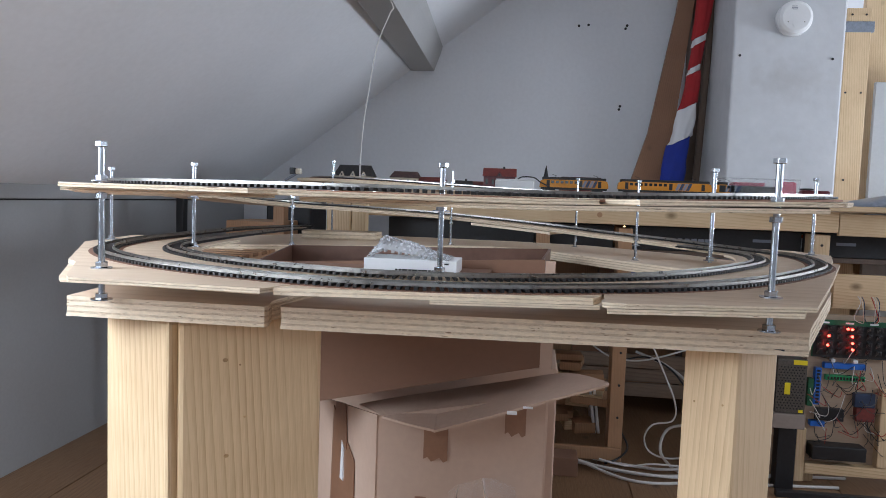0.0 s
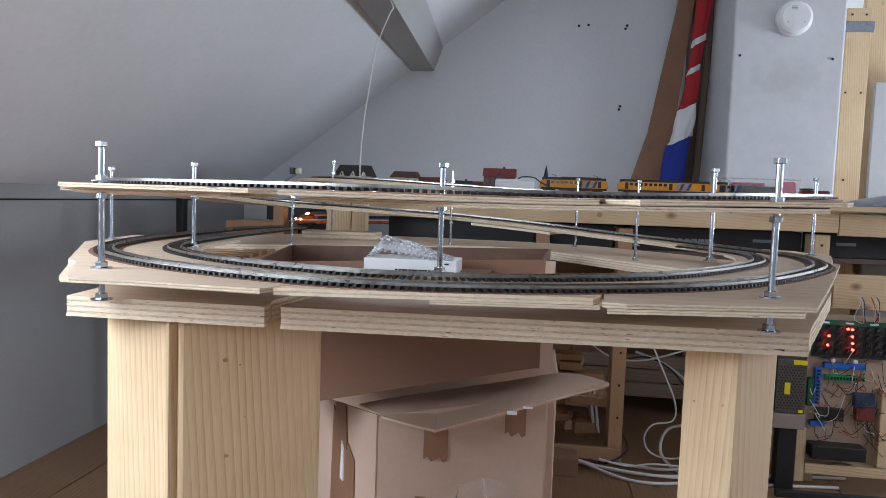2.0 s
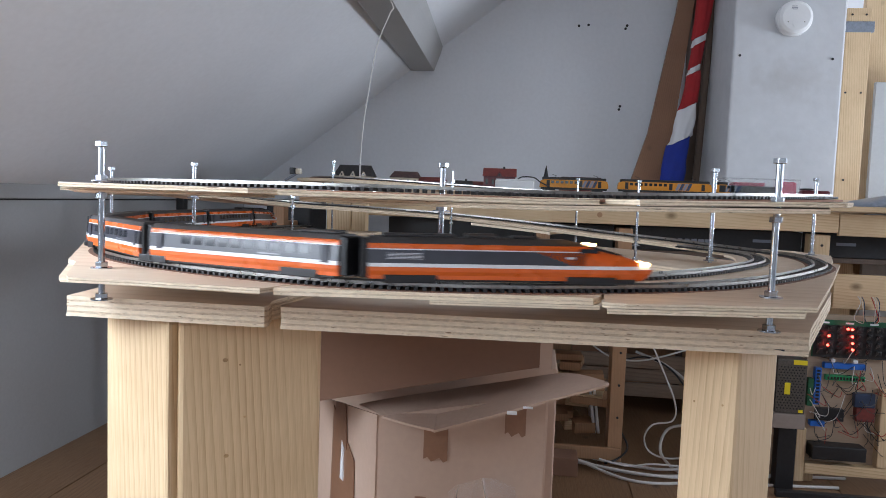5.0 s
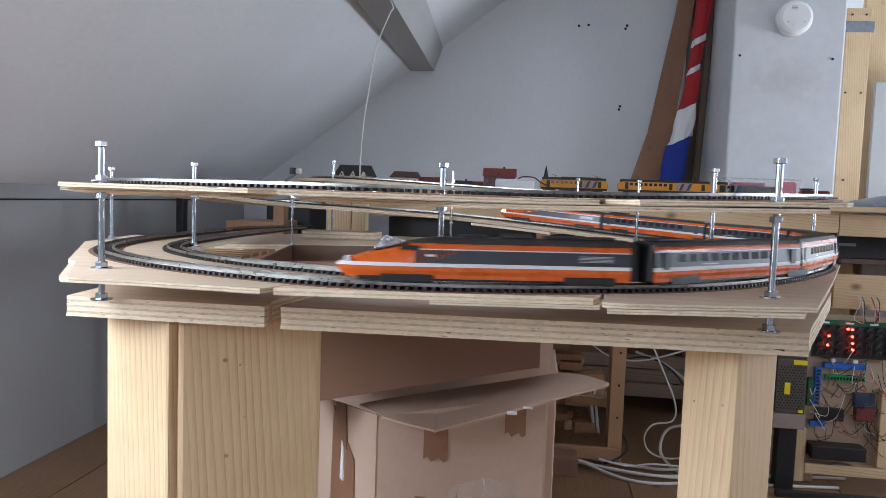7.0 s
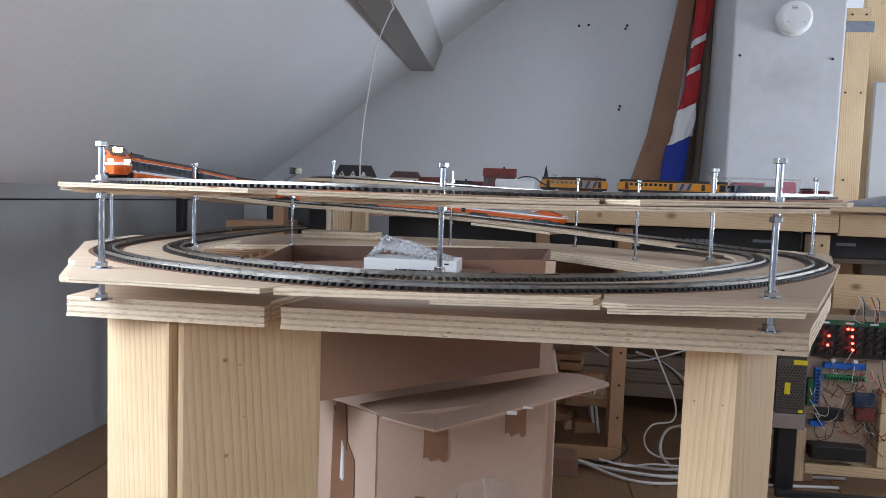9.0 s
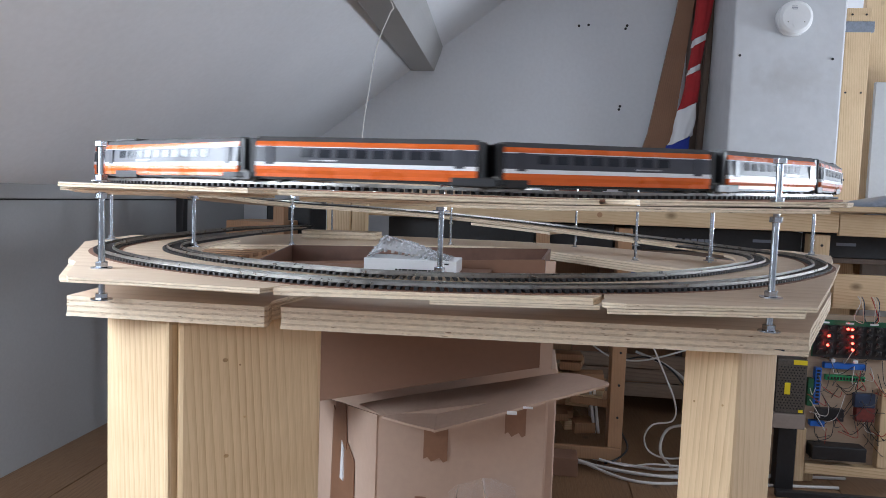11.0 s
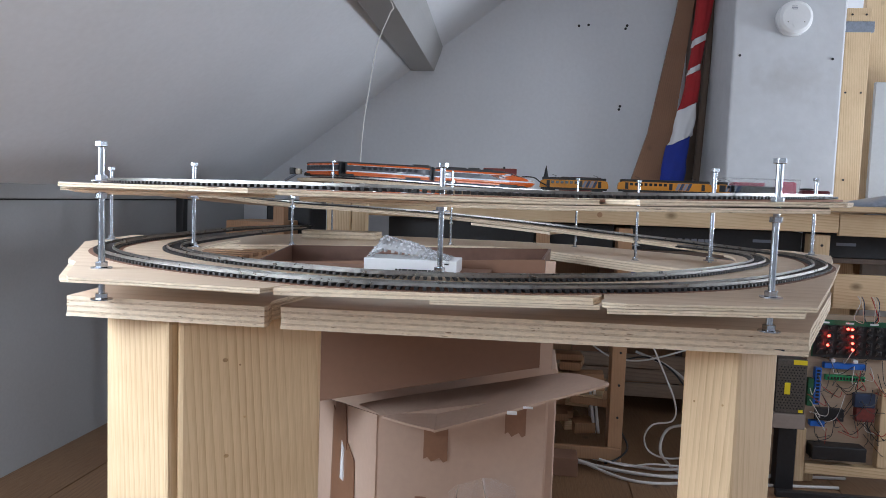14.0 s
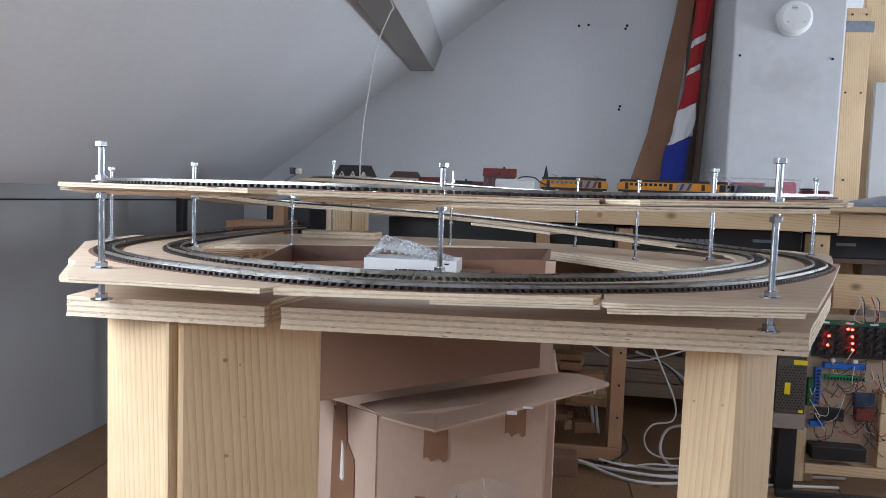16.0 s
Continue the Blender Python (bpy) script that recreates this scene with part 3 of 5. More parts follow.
def boards():
    rim = [tuple(p) for p in side(stretch(S_LEFT, S_RIGHT + 0.05, 0.03), INNER_IN)]
    t = thing("lower_board", "pale plywood track board on threaded bolts, in butted sheets", "plywood board")
    n = len(rim)
    cut1 = next(i for i, p in enumerate(rim) if p[0] > -0.14)
    cut2 = next(i for i, p in enumerate(rim) if p[0] > 0.10)
    left = [(-0.6622, 1.1036), (-0.634, 0.9335), (-0.4948, 0.7005), (-0.4741, 0.683), (-0.4093, 0.5764), (-0.3977, 0.5629), (-0.3301, 0.5623), (-0.2221, 0.5561)] + [(-0.205, 0.60)]
    ply("board", left + rim[:cut1][::-1], LOW, 0.0042, 3, t, seed=3)
    ply("under_board", [(-0.6406, 0.9432), (-0.4325, 0.5987), (-0.4208, 0.5847), (-0.3424, 0.5834), (-0.2313, 0.5731)] + [(-0.235, 0.64), (-0.40, 0.70), (-0.52, 0.86), (-0.56, 0.93)], LOW - 0.0044, 0.0034, 3, t, seed=13)
    mid = [(-0.2146, 0.5669), (-0.1135, 0.5818), (0.0518, 0.6074), (0.06, 0.6251)]
    ply("board", [rim[cut1 - 1], (-0.2035, 0.60)] + mid + [(0.062, 0.640)] + rim[cut1 - 1:cut2][::-1], LOW - 0.0003, 0.0062, 3, t, seed=4)
    ply("under_board", [(-0.0853, 0.5871), (0.0577, 0.6073)] + [(0.05, 0.66), (-0.02, 0.64)], LOW - 0.0067, 0.0036, 3, t, seed=14)
    right = [(0.0612, 0.6075), (0.057, 0.5823), (0.0764, 0.58), (0.2346, 0.6162)] + [(0.336, 0.846), (0.458, 1.132), (0.452, 1.150), (0.475, 1.20), (0.53, 1.35), (0.50, 1.45), (0.40, 1.50)]
    ply("board", [rim[cut2 - 1], (0.0635, 0.640)] + right + rim[cut2 - 1:][::-1], LOW - 0.0001, 0.0042, 3, t, seed=5)
    ply("under_board", [(0.0608, 0.5768), (0.2221, 0.6075)] + [(0.32, 0.85), (0.42, 1.10), (0.36, 1.12), (0.22, 0.80), (0.07, 0.67)], LOW - 0.0047, 0.0040, 3, t, seed=15)
    ribbon("roadbed", S_LEFT, S_RIGHT + 0.1, 0.019, -0.0195, 0.0012, -0.0005, CORK, t)

    # the thick base below, in two lengths with a slot between them, and the ring behind
    zb = 0.689
    t = thing("base_board", "thick rough-sawn plywood base resting on the legs", "plywood board")
    ply("board", [(-0.462, 0.651), (-0.255, 0.651), (-0.254, 0.66), (-0.262, 0.69), (-0.24, 0.85), (-0.40, 0.93), (-0.60, 1.10), (-0.62, 1.0), (-0.47, 0.72)], zb, 0.0205, 7, t, 0.0005, 7)
    ply("board", [(-0.243, 0.664), (-0.240, 0.655), (-0.234, 0.654), (0.251, 0.672), (0.262, 0.70), (0.405, 1.02), (0.47, 1.30), (0.34, 1.25), (0.22, 0.95), (0.08, 0.83), (-0.22, 0.80)], zb, 0.0215, 7, t, 0.0005, 8)
    part("slot_mark", box(0.195, 0.23, 0.6712, 0.675, 0.670, 0.673), BLACK, t)
    ply("deck", [(0.0304, 1.5817), (0.0712, 1.5200), (0.2489, 1.2920), (0.2850, 1.2350), (0.4465, 1.2730), (0.4465, 1.4725), (0.3420, 1.6530), (0.1425, 1.8430), (0.0000, 1.8810)], 0.6902, 0.018, 7, t, seed=9)
    ply("deck", [(-0.0950, 1.6435), (0.0266, 1.5846), (-0.0029, 1.8810), (-0.2850, 1.9000), (-0.5890, 1.8810), (-0.7600, 1.5200), (-0.7030, 1.3300), (-0.5700, 1.3870), (-0.3705, 1.4915)], 0.6907, 0.018, 7, t, seed=10)
    ply("packing", [(-0.5700, 1.7100), (-0.3800, 1.7480), (-0.3800, 1.6720), (-0.5510, 1.6340)], 0.7092, 0.018, 4, t, seed=11)
    for k in range(5):
        part("batten", box(-0.72, -0.53, 1.20 + 0.045 * k, 1.228 + 0.045 * k, 0.674, 0.681, 0.001), PINE_DARK, t)
    # the climbing ramp
    t = thing("ramp_board", "narrow plywood ramp climbing behind the loop", "ramp")
    ribbon("strip", S_RIGHT + 0.10, S_LEFT2 - 0.02, 0.052, -0.045, 0.008, 0.0005, (PLY_TOP, PLY_A, PLY_B), t, 4)
    ribbon("joint_plate", S_RIGHT + 0.62, S_RIGHT + 0.83, 0.050, -0.04, 0.006, 0.0098, PLY_A, t)
    # the upper board
    t = thing("upper_board", "upper plywood track board held up by long bolts", "plywood board")
    ribbon("roadbed", S_LEFT2 - 0.05, S_RIGHT2 + 0.05, 0.021, -0.021, 0.0026, 0.0002, CORK, t)
    a0, a1, a2, a3 = S_LEFT2 - 0.10, near_line(-0.212, 0.611, S_LEFT2, S_RIGHT2), near_line(0.115, 0.683, S_LEFT2, S_RIGHT2), S_RIGHT2 + 0.10

    def sheet(name, outline, zfun, thick, layers, seed):
        ob = ply(name, outline, 0.0, thick, layers, t, seed=seed)
        for v in ob.data.vertices:
            v.co.z += zfun(v.co.x, v.co.y)
        return ob

    def tilt(x, y):
        return 0.8021 + 0.0204 * max(0.0, x) + 0.006 * max(0, y - 0.75) - (0.028 * max(0.0, y - 0.62) if x < -0.2 else 0.0)

    rim2 = [tuple(p) for p in side(stretch(S_LEFT2 - 0.02, S_RIGHT2 + 0.02, 0.03), 0.055)]
    c1 = next(i for i, p in enumerate(rim2) if p[0] > -0.165)
    c2 = next(i for i, p in enumerate(rim2) if p[0] > 0.04)
    sheet("board", [(-0.645, 1.12), (-0.625, 0.93), (-0.51, 0.72), (-0.415, 0.575), (-0.40, 0.553), (-0.225, 0.535), (-0.195, 0.58)] + rim2[:c1][::-1], tilt, 0.0040, 3, 21)
    sheet("board", [rim2[c1 - 1], (-0.19, 0.582), (-0.20, 0.533), (0.050, 0.575), (0.055, 0.63)] + rim2[c1 - 1:c2][::-1], lambda x, y: tilt(max(x, -0.19), y) - 0.0005, 0.0045, 4, 22)
    sheet("board", [rim2[c2 - 1], (0.0585, 0.632), (0.083, 0.585), (0.25, 0.612), (0.345, 0.83), (0.47, 1.13), (0.50, 1.24)] + rim2[c2 - 1:][::-1], lambda x, y: tilt(x, y) - 0.0002, 0.0042, 4, 23)
    sheet("under_board", [(-0.205, 0.60), (-0.06, 0.56), (0.06, 0.575), (0.237, 0.61), (0.32, 0.83), (0.26, 0.86), (0.13, 0.74), (0.0, 0.68), (-0.14, 0.655), (-0.21, 0.66)], lambda x, y: tilt(max(x, -0.19), y) - 0.0056, 0.0042, 4, 24)
    sheet("under_board", [(-0.41, 0.57), (-0.25, 0.56), (-0.25, 0.66), (-0.36, 0.70), (-0.50, 0.86), (-0.56, 0.86), (-0.50, 0.72)], lambda x, y: tilt(x, y) - 0.0042, 0.003, 3, 25)
    # the far stretch that leads away
    t = thing("far_board", "plywood strip carrying the upper line to the yard", "plywood board")
    ribbon("strip", S_RIGHT2 + 0.06, S_LEAVE + 1.30, 0.05, -0.05, 0.008, 0.0004, (PLY_TOP, PLY_A, PLY_B), t, 4)
    ribbon("roadbed", S_RIGHT2 + 0.06, S_LEAVE + 0.62, 0.030, -0.030, 0.0012, -0.0008, CORK, t)
    ribbon("edge_strip", S_LEAVE - 0.35, S_LEAVE + 0.30, 0.075, 0.05, 0.006, 0.003, PLY_A, t)
    ribbon("edge_strip", S_LEAVE + 0.0, S_LEAVE + 0.42, -0.05, -0.10, 0.006, 0.010, PLY_B, t)


def bolt(x, y, foot, top, r=0.003, nuts=(), category="bolt", head=True):
    t = thing("threaded_bolt", "zinc-plated hex bolt with nuts and washers", "bolt", group="bolts of the track boards")
    bm = bmesh.new()
    zs = np.arange(foot, top, 0.0011)
    secs = []
    for i, z in enumerate(zs):
        rr = r * (1.0 if i % 2 else 0.86)
        secs.append([(x + rr * math.cos(a), y + rr * math.sin(a), z) for a in (2 * math.pi * k / 10 for k in range(10))])
    loft(secs, bm)
    part("shank", bm, STEEL, t, smooth=True)
    if head:
        bm = hexa(r * 1.85, top - 0.0005, top + r * 1.3, x=x, y=y)
        bmesh.ops.bevel(bm, geom=bm.edges[:], offset=r * 0.12, segments=1, affect="EDGES")
        part("head", bm, STEEL, t)
    for z, wide in nuts:
        bm = hexa(r * 1.85, z, z + r * 1.6, x=x, y=y)
        bmesh.ops.bevel(bm, geom=bm.edges[:], offset=r * 0.12, segments=1, affect="EDGES")
        part("nut", bm, STEEL, t)
        if wide:
            part("washer", hexa(r * 3.0, z - 0.0011, z, x=x, y=y, sides=24), STEEL, t)
    return t


def bolts():
    up = 0.803
    for x, y, foot, top, r in ((-0.415, 0.637, 0.689, 0.838, 0.0033), (0.214, 0.668, 0.689, 0.841, 0.0033)):
        bolt(x, y, foot, top, r, ((LOW + 0.0012, 1), (0.6905, 1), (up + 0.0022, 1), (up - 0.015, 0)))
    bolt(-0.098, 0.742, LOW - 0.003, 0.832, 0.0032, ((LOW + 0.0012, 1), (up - 0.0165, 1)))
    bolt(-0.629, 0.990, LOW - 0.003, 0.824, 0.0030, ((LOW + 0.0012, 1), (up - 0.016, 0)))
    bolt(-0.467, 0.927, LOW - 0.003, 0.832, 0.0030, ((LOW + 0.0012, 1), (up - 0.015, 1)))
    bolt(0.260, 1.092, LOW - 0.003, 0.852, 0.0033, ((LOW + 0.0012, 1),))
    bolt(0.493, 1.341, LOW - 0.003, 0.853, 0.0032, ((LOW + 0.0012, 1),))
    d = 0.6910
    bolt(-0.195, 1.655, d, 0.864, 0.0027, ((d, 1), (0.750, 0), (0.7395, 0), (0.836, 1), (0.823, 0)), head=False)
    bolt(0.100, 1.765, d, 0.855, 0.0028, ((d, 1), (0.739, 0)))
    bolt(0.198, 1.425, d, 0.843, 0.0028, ((d, 1), (0.7305, 1), (0.720, 1)))
    bolt(-0.505, 1.435, d, 0.787, 0.0030, ((d, 1), (0.789, 1), (0.769, 1)), head=False)
    bolt(-0.515, 1.765, d, 0.880, 0.0028, ((d, 1), (0.850, 1), (0.834, 0), (0.767, 0)))


# ---------------------------------------------------------------- track
def make_track(name, label, pts, singles):
    """Two rails and the sleepers; singles: how many sleepers are pieces of their own."""
    t = thing(name, label, "model track")
    p = np.array(pts)
    for off in (0.00825, -0.00825):
        a, b = side(p, off - 0.0005), side(p, off + 0.0005)
        a2, b2 = side(p, off - 0.0012), side(p, off + 0.0012)
        bm = loft([[(*a2[i], p[i][2] + 0.0034), (*b2[i], p[i][2] + 0.0034), (*b2[i], p[i][2] + 0.0039), (*b[i], p[i][2] + 0.0042),
                    (*b[i], p[i][2] + 0.0062), (*a[i], p[i][2] + 0.0062), (*a[i], p[i][2] + 0.0042), (*a2[i], p[i][2] + 0.0039)] for i in range(len(p))])
        bm.normal_update()
        for f in bm.faces:
            f.material_index = 0 if f.calc_center_median().z > 0 and f.normal.z > 0.8 and min(v.co.z for v in f.verts) > 0 else 1
        part("rail", bm, (RAIL, RAIL_SIDE), t)
    d = np.r_[0, np.cumsum(np.linalg.norm(np.diff(p, axis=0), axis=1))]
    ss = np.arange(0.003, d[-1], 0.0072)
    me = bpy.data.meshes.new("sleeper")
    bm = box(-0.0017, 0.0017, -0.0148, 0.0148, 0.0004, 0.0034, 0.0003)
    bm.to_mesh(me)
    bm.free()
    me.materials.append(SLEEPER)
    base_v = np.array([v.co[:] for v in me.vertices])
    base_f = [tuple(f.vertices) for f in me.polygons]
    verts, faces = [], []
    mid = len(ss) // 2
    for k, s in enumerate(ss):
        o = [float(np.interp(s, d, p[:, j])) for j in range(3)]
        q = [float(np.interp(s + 0.002, d, p[:, j]) - np.interp(s - 0.002, d, p[:, j])) for j in range(3)]
        g = math.atan2(q[1], q[0])
        if abs(k - mid) <= singles // 2 and singles:
            ob = new("sleeper", me)
            ob.parent = t
            ob.matrix_local = pose(o[0], o[1], o[2], 0, 0, math.degrees(g))
        else:
            cs, sn = math.cos(g), math.sin(g)
            n0 = len(verts)
            verts += [(o[0] + v[0] * cs - v[1] * sn, o[1] + v[0] * sn + v[1] * cs, o[2] + v[2]) for v in base_v]
            faces += [tuple(n0 + i for i in f) for f in base_f]
    if verts:
        m2 = bpy.data.meshes.new("sleeper_row")
        m2.from_pydata(verts, [], faces)
        m2.materials.append(SLEEPER)
        ob = new("sleeper_row", m2)
        ob.parent = t
        tagged(ob, kind="stuff")
    return t


def tracks():
    make_track("outer_track", "black-sleepered model track with bright rails, outer loop", stretch(S_LEFT - 1.0, S_RIGHT + 0.12, 0.01), 280)
    make_track("ramp_track", "model track climbing the ramp", stretch(S_RIGHT + 0.12, S_LEFT2, 0.012), 0)
    make_track("upper_track", "model track on the upper board", stretch(S_LEFT2, S_RIGHT2, 0.01), 260)
    make_track("far_track", "model track leading away to the yard", stretch(S_RIGHT2, S_LEAVE + 1.4, 0.014), 0)
    p = stretch(S_LEFT - 0.55, S_RIGHT + 0.26, 0.01)
    q = side(p, 0.080)
    inner = np.c_[q, np.full(len(q), LOW)]
    inner[:, 2] = np.where(np.arange(len(q)) * 0.01 < 0.45, p[:, 2], LOW)
    make_track("inner_track", "second model track inside the outer loop", inner, 200)


# ---------------------------------------------------------------- legs
def legs():
    def leg(label, m, a, b):
        t = thing("table_leg", label, "table leg", m, "legs of the layout table")
        part("post", box(0, a, 0, b, 0, 0.667, 0.005), PINE_Z, t)
        return t
    t = leg("broad planed pine leg under the plywood base", pose(-0.350, 0.665, 0, 0, 0, 34), 0.1495, 0.04)
    for x, z, r in ((0.046, 0.624, 0.0028), (0.061, 0.618, 0.0012), (0.0665, 0.562, 0.0014), (0.048, 0.522, 0.0026)):
        k = part("knot", loft([[(x + q * r * math.cos(a), y, z + q * 0.8 * r * math.sin(a)) for a in (2 * math.pi * n / 12 for n in range(12))] for q, y in ((1.0, 0.0004), (1.0, -0.0002), (0.8, -0.0004))]), KNOT, t)
    c = part("cheek", box(-0.106, 0, 0, 0.045, 0, 0.667, 0.004), PINE_Z, t)
    c.matrix_world = pose(-0.358, 0.660, 0, 0, 0, -25)
    c = part("lath", box(-0.006, 0.006, 0.012, 0.04, 0, 0.667, 0.001), PINE_Z, t)
    c.matrix_world = pose(-0.354, 0.663, 0)
    t = leg("square planed pine leg under the plywood base", pose(0.199, 0.700, 0, 0, 0, 42), 0.07, 0.062)
    for y, z, r in ((0.046, 0.603, 0.0012), (0.014, 0.607, 0.0011)):
        part("knot", loft([[(x, y + q * r * math.cos(a), z + q * r * math.sin(a)) for a in (2 * math.pi * n / 12 for n in range(12))] for q, x in ((1.0, 0.0004), (1.0, -0.0002), (0.8, -0.0004))]), KNOT, t)


# ---------------------------------------------------------------- boxes under the table
def panel(bm, a, b, c, d, thick=0.004):
    """A card panel through four corners, with its thickness."""
    a, b, c, d = (Vector(p) for p in (a, b, c, d))
    n = (b - a).cross(d - a).normalized() * thick
    vs = [bm.verts.new(p) for p in (a, b, c, d, a + n, b + n, c + n, d + n)]
    for f in ((0, 1, 2, 3), (7, 6, 5, 4), (0, 4, 5, 1), (1, 5, 6, 2), (2, 6, 7, 3), (3, 7, 4, 0)):
        bm.faces.new([vs[i] for i in f])
    return bm


def cartons():
    t = thing("large_carton", "large brown corrugated cardboard box, open on top", "cardboard box")
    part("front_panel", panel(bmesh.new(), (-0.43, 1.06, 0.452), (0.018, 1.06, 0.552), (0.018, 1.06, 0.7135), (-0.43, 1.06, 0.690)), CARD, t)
    # inner panels: the shade of the box's inside is in their colour
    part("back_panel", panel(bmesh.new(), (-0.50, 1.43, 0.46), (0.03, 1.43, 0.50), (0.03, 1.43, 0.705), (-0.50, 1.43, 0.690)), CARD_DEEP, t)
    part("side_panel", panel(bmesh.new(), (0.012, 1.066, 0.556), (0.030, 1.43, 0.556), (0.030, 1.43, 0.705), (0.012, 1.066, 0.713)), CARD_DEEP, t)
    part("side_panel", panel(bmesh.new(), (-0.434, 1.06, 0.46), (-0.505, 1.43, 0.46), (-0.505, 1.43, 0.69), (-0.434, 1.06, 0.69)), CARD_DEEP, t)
    part("corner_flap", panel(bmesh.new(), (0.0185, 1.05, 0.688), (0.033, 1.05, 0.688), (0.033, 1.05, 0.7125), (0.0185, 1.05, 0.7125), 0.003), CARD_LIGHT, t)
    part("corner_flap", panel(bmesh.new(), (0.0161, 1.05, 0.5433), (0.0334, 1.05, 0.5479), (0.0346, 1.05, 0.5939), (0.0164, 1.05, 0.5928), 0.003), CARD_LIGHT, t)
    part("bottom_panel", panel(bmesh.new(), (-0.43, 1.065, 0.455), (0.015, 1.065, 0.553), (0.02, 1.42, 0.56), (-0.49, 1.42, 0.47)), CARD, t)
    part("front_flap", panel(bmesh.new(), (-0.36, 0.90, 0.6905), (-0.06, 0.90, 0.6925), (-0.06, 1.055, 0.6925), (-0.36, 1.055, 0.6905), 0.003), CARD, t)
    # the open carton below
    t = thing("open_carton", "open cardboard box with torn brown tape and a raised flap", "cardboard box")
    A, B, C, D = (-0.224, 1.05), (0.028, 1.05), (-0.10, 1.42), (-0.40, 1.33)
    part("front_panel", panel(bmesh.new(), (*A, 0.0), (*B, 0.0), (*B, 0.512), (*A, 0.463)), CARD_LIGHT, t)
    part("side_panel", panel(bmesh.new(), (*D, 0.0), (*A, 0.0), (*A, 0.463), (*D, 0.402)), CARD_LIGHT, t)
    part("side_panel", panel(bmesh.new(), (*B, 0.0), (*C, 0.0), (*C, 0.42), (*B, 0.512)), CARD_LIGHT, t)
    part("back_panel", panel(bmesh.new(), (*C, 0.0), (*D, 0.0), (*D, 0.36), (*C, 0.37)), CARD_LIGHT, t)
    flap = bmesh.new()
    near = curl([(-0.2182, 1.045, 0.4628), (-0.1766, 1.0, 0.4705), (-0.1304, 0.975, 0.4721), (-0.1224, 0.975, 0.4728), (-0.0404, 0.975, 0.5009), (0.0441, 0.975, 0.5311), (0.1102, 0.975, 0.5539)], 4)
    far = curl([(-0.2745, 1.1251, 0.455), (-0.2172, 1.1414, 0.466), (-0.149, 1.1686, 0.474), (-0.137, 1.1641, 0.478), (-0.0315, 1.155, 0.503), (0.0588, 1.107, 0.534), (0.1097, 0.9849, 0.5545)], 4)
    loft([[tuple(a), tuple(b), (b.x, b.y, b.z - 0.0035), (a.x, a.y, a.z - 0.0035)] for a, b in zip(near, far)], flap)
    part("flap", flap, CARD_LIGHT, t, "raised brown flap with a torn white edge")
    for i in (17, 18):
        q = near[i]
        part("torn_paper", box(q.x - 0.008, q.x + 0.006, q.y - 0.0012, q.y - 0.0002, q.z - 0.0048 - 0.002 * (i % 2), q.z - 0.0018), PLASTIC_W, t)
    for x0, x1, z0, z1 in ((-0.153, -0.116, 0.402, 0.470), (-0.031, 0.0, 0.450, 0.492), (-0.164, -0.147, 0.30, 0.342)):
        n = 6
        bm = bmesh.new()
        lo = [(x0 + (x1 - x0) * k / n, z0 + 0.004 * math.sin(k * 2.1)) for k in range(n + 1)]
        loft([[(x, 1.0435, zz), (x, 1.0435, z1), (x, 1.0455, z1), (x, 1.0455, zz)] for x, zz in lo], bm)
        part("tape_strip", bm, TAPE, t)
    sx = lambda f: (A[0] + (D[0] - A[0]) * f - 0.0045, A[1] + (D[1] - A[1]) * f - 0.003)
    part("side_tape", panel(bmesh.new(), (*sx(0.72), 0.2), (*sx(0.30), 0.2), (*sx(0.30), 0.355), (*sx(0.68), 0.415), 0.0012), TAPE, t)
    part("side_tape", panel(bmesh.new(), (*sx(0.66), 0.36), (*sx(0.42), 0.36), (*sx(0.46), 0.438), (*sx(0.62), 0.428), 0.0024), TAPE, t)
    part("torn_paper", panel(bmesh.new(), (*sx(0.52), 0.30), (*sx(0.47), 0.30), (*sx(0.47), 0.36), (*sx(0.50), 0.37), 0.0034), PLASTIC_W, t)
    t = thing("lower_carton", "pale cardboard box on the floor behind the table leg", "cardboard box")
    part("body", box(-0.44, 0.06, 1.46, 1.66, 0.0, 0.455, 0.003), CARD_LIGHT, t)
    t = thing("plastic_wrap", "crumpled clear plastic film in front of the box", "plastic film")
    part("film", loft([[(-0.105 + 0.014 * i + 0.008 * math.sin(i * 1.7 + k), 1.02 - 0.012 * math.cos(i + k * 0.8), 0.24 + 0.03 * k + 0.034 * math.sin(i * 0.45) * (k > 2)) for k in range(5)] for i in range(8)], caps=False, closed=False), FILM, t)
    # the white box and the bubble wrap in the big carton
    t = thing("white_box", "small white printed carton inside the large box", "box")
    part("body", box(-0.233, -0.103, 0.958, 1.03, 0.6935, 0.7135, 0.0012), PLASTIC_W, t)
    for k in range(12):
        part("print_bar", box(-0.188 + 0.0046 * k, -0.1849 + 0.0046 * k + 0.0008 * (k % 3), 0.9568, 0.9578, 0.6950, 0.7000), BLACK, t)
    part("print_bar", box(-0.120, -0.114, 0.9568, 0.9578, 0.708, 0.710), BLACK, t)
    t = thing("bubble_wrap", "heap of clear bubble wrap on the white carton", "bubble wrap")
    nx, ny = 26, 9
    sec = []
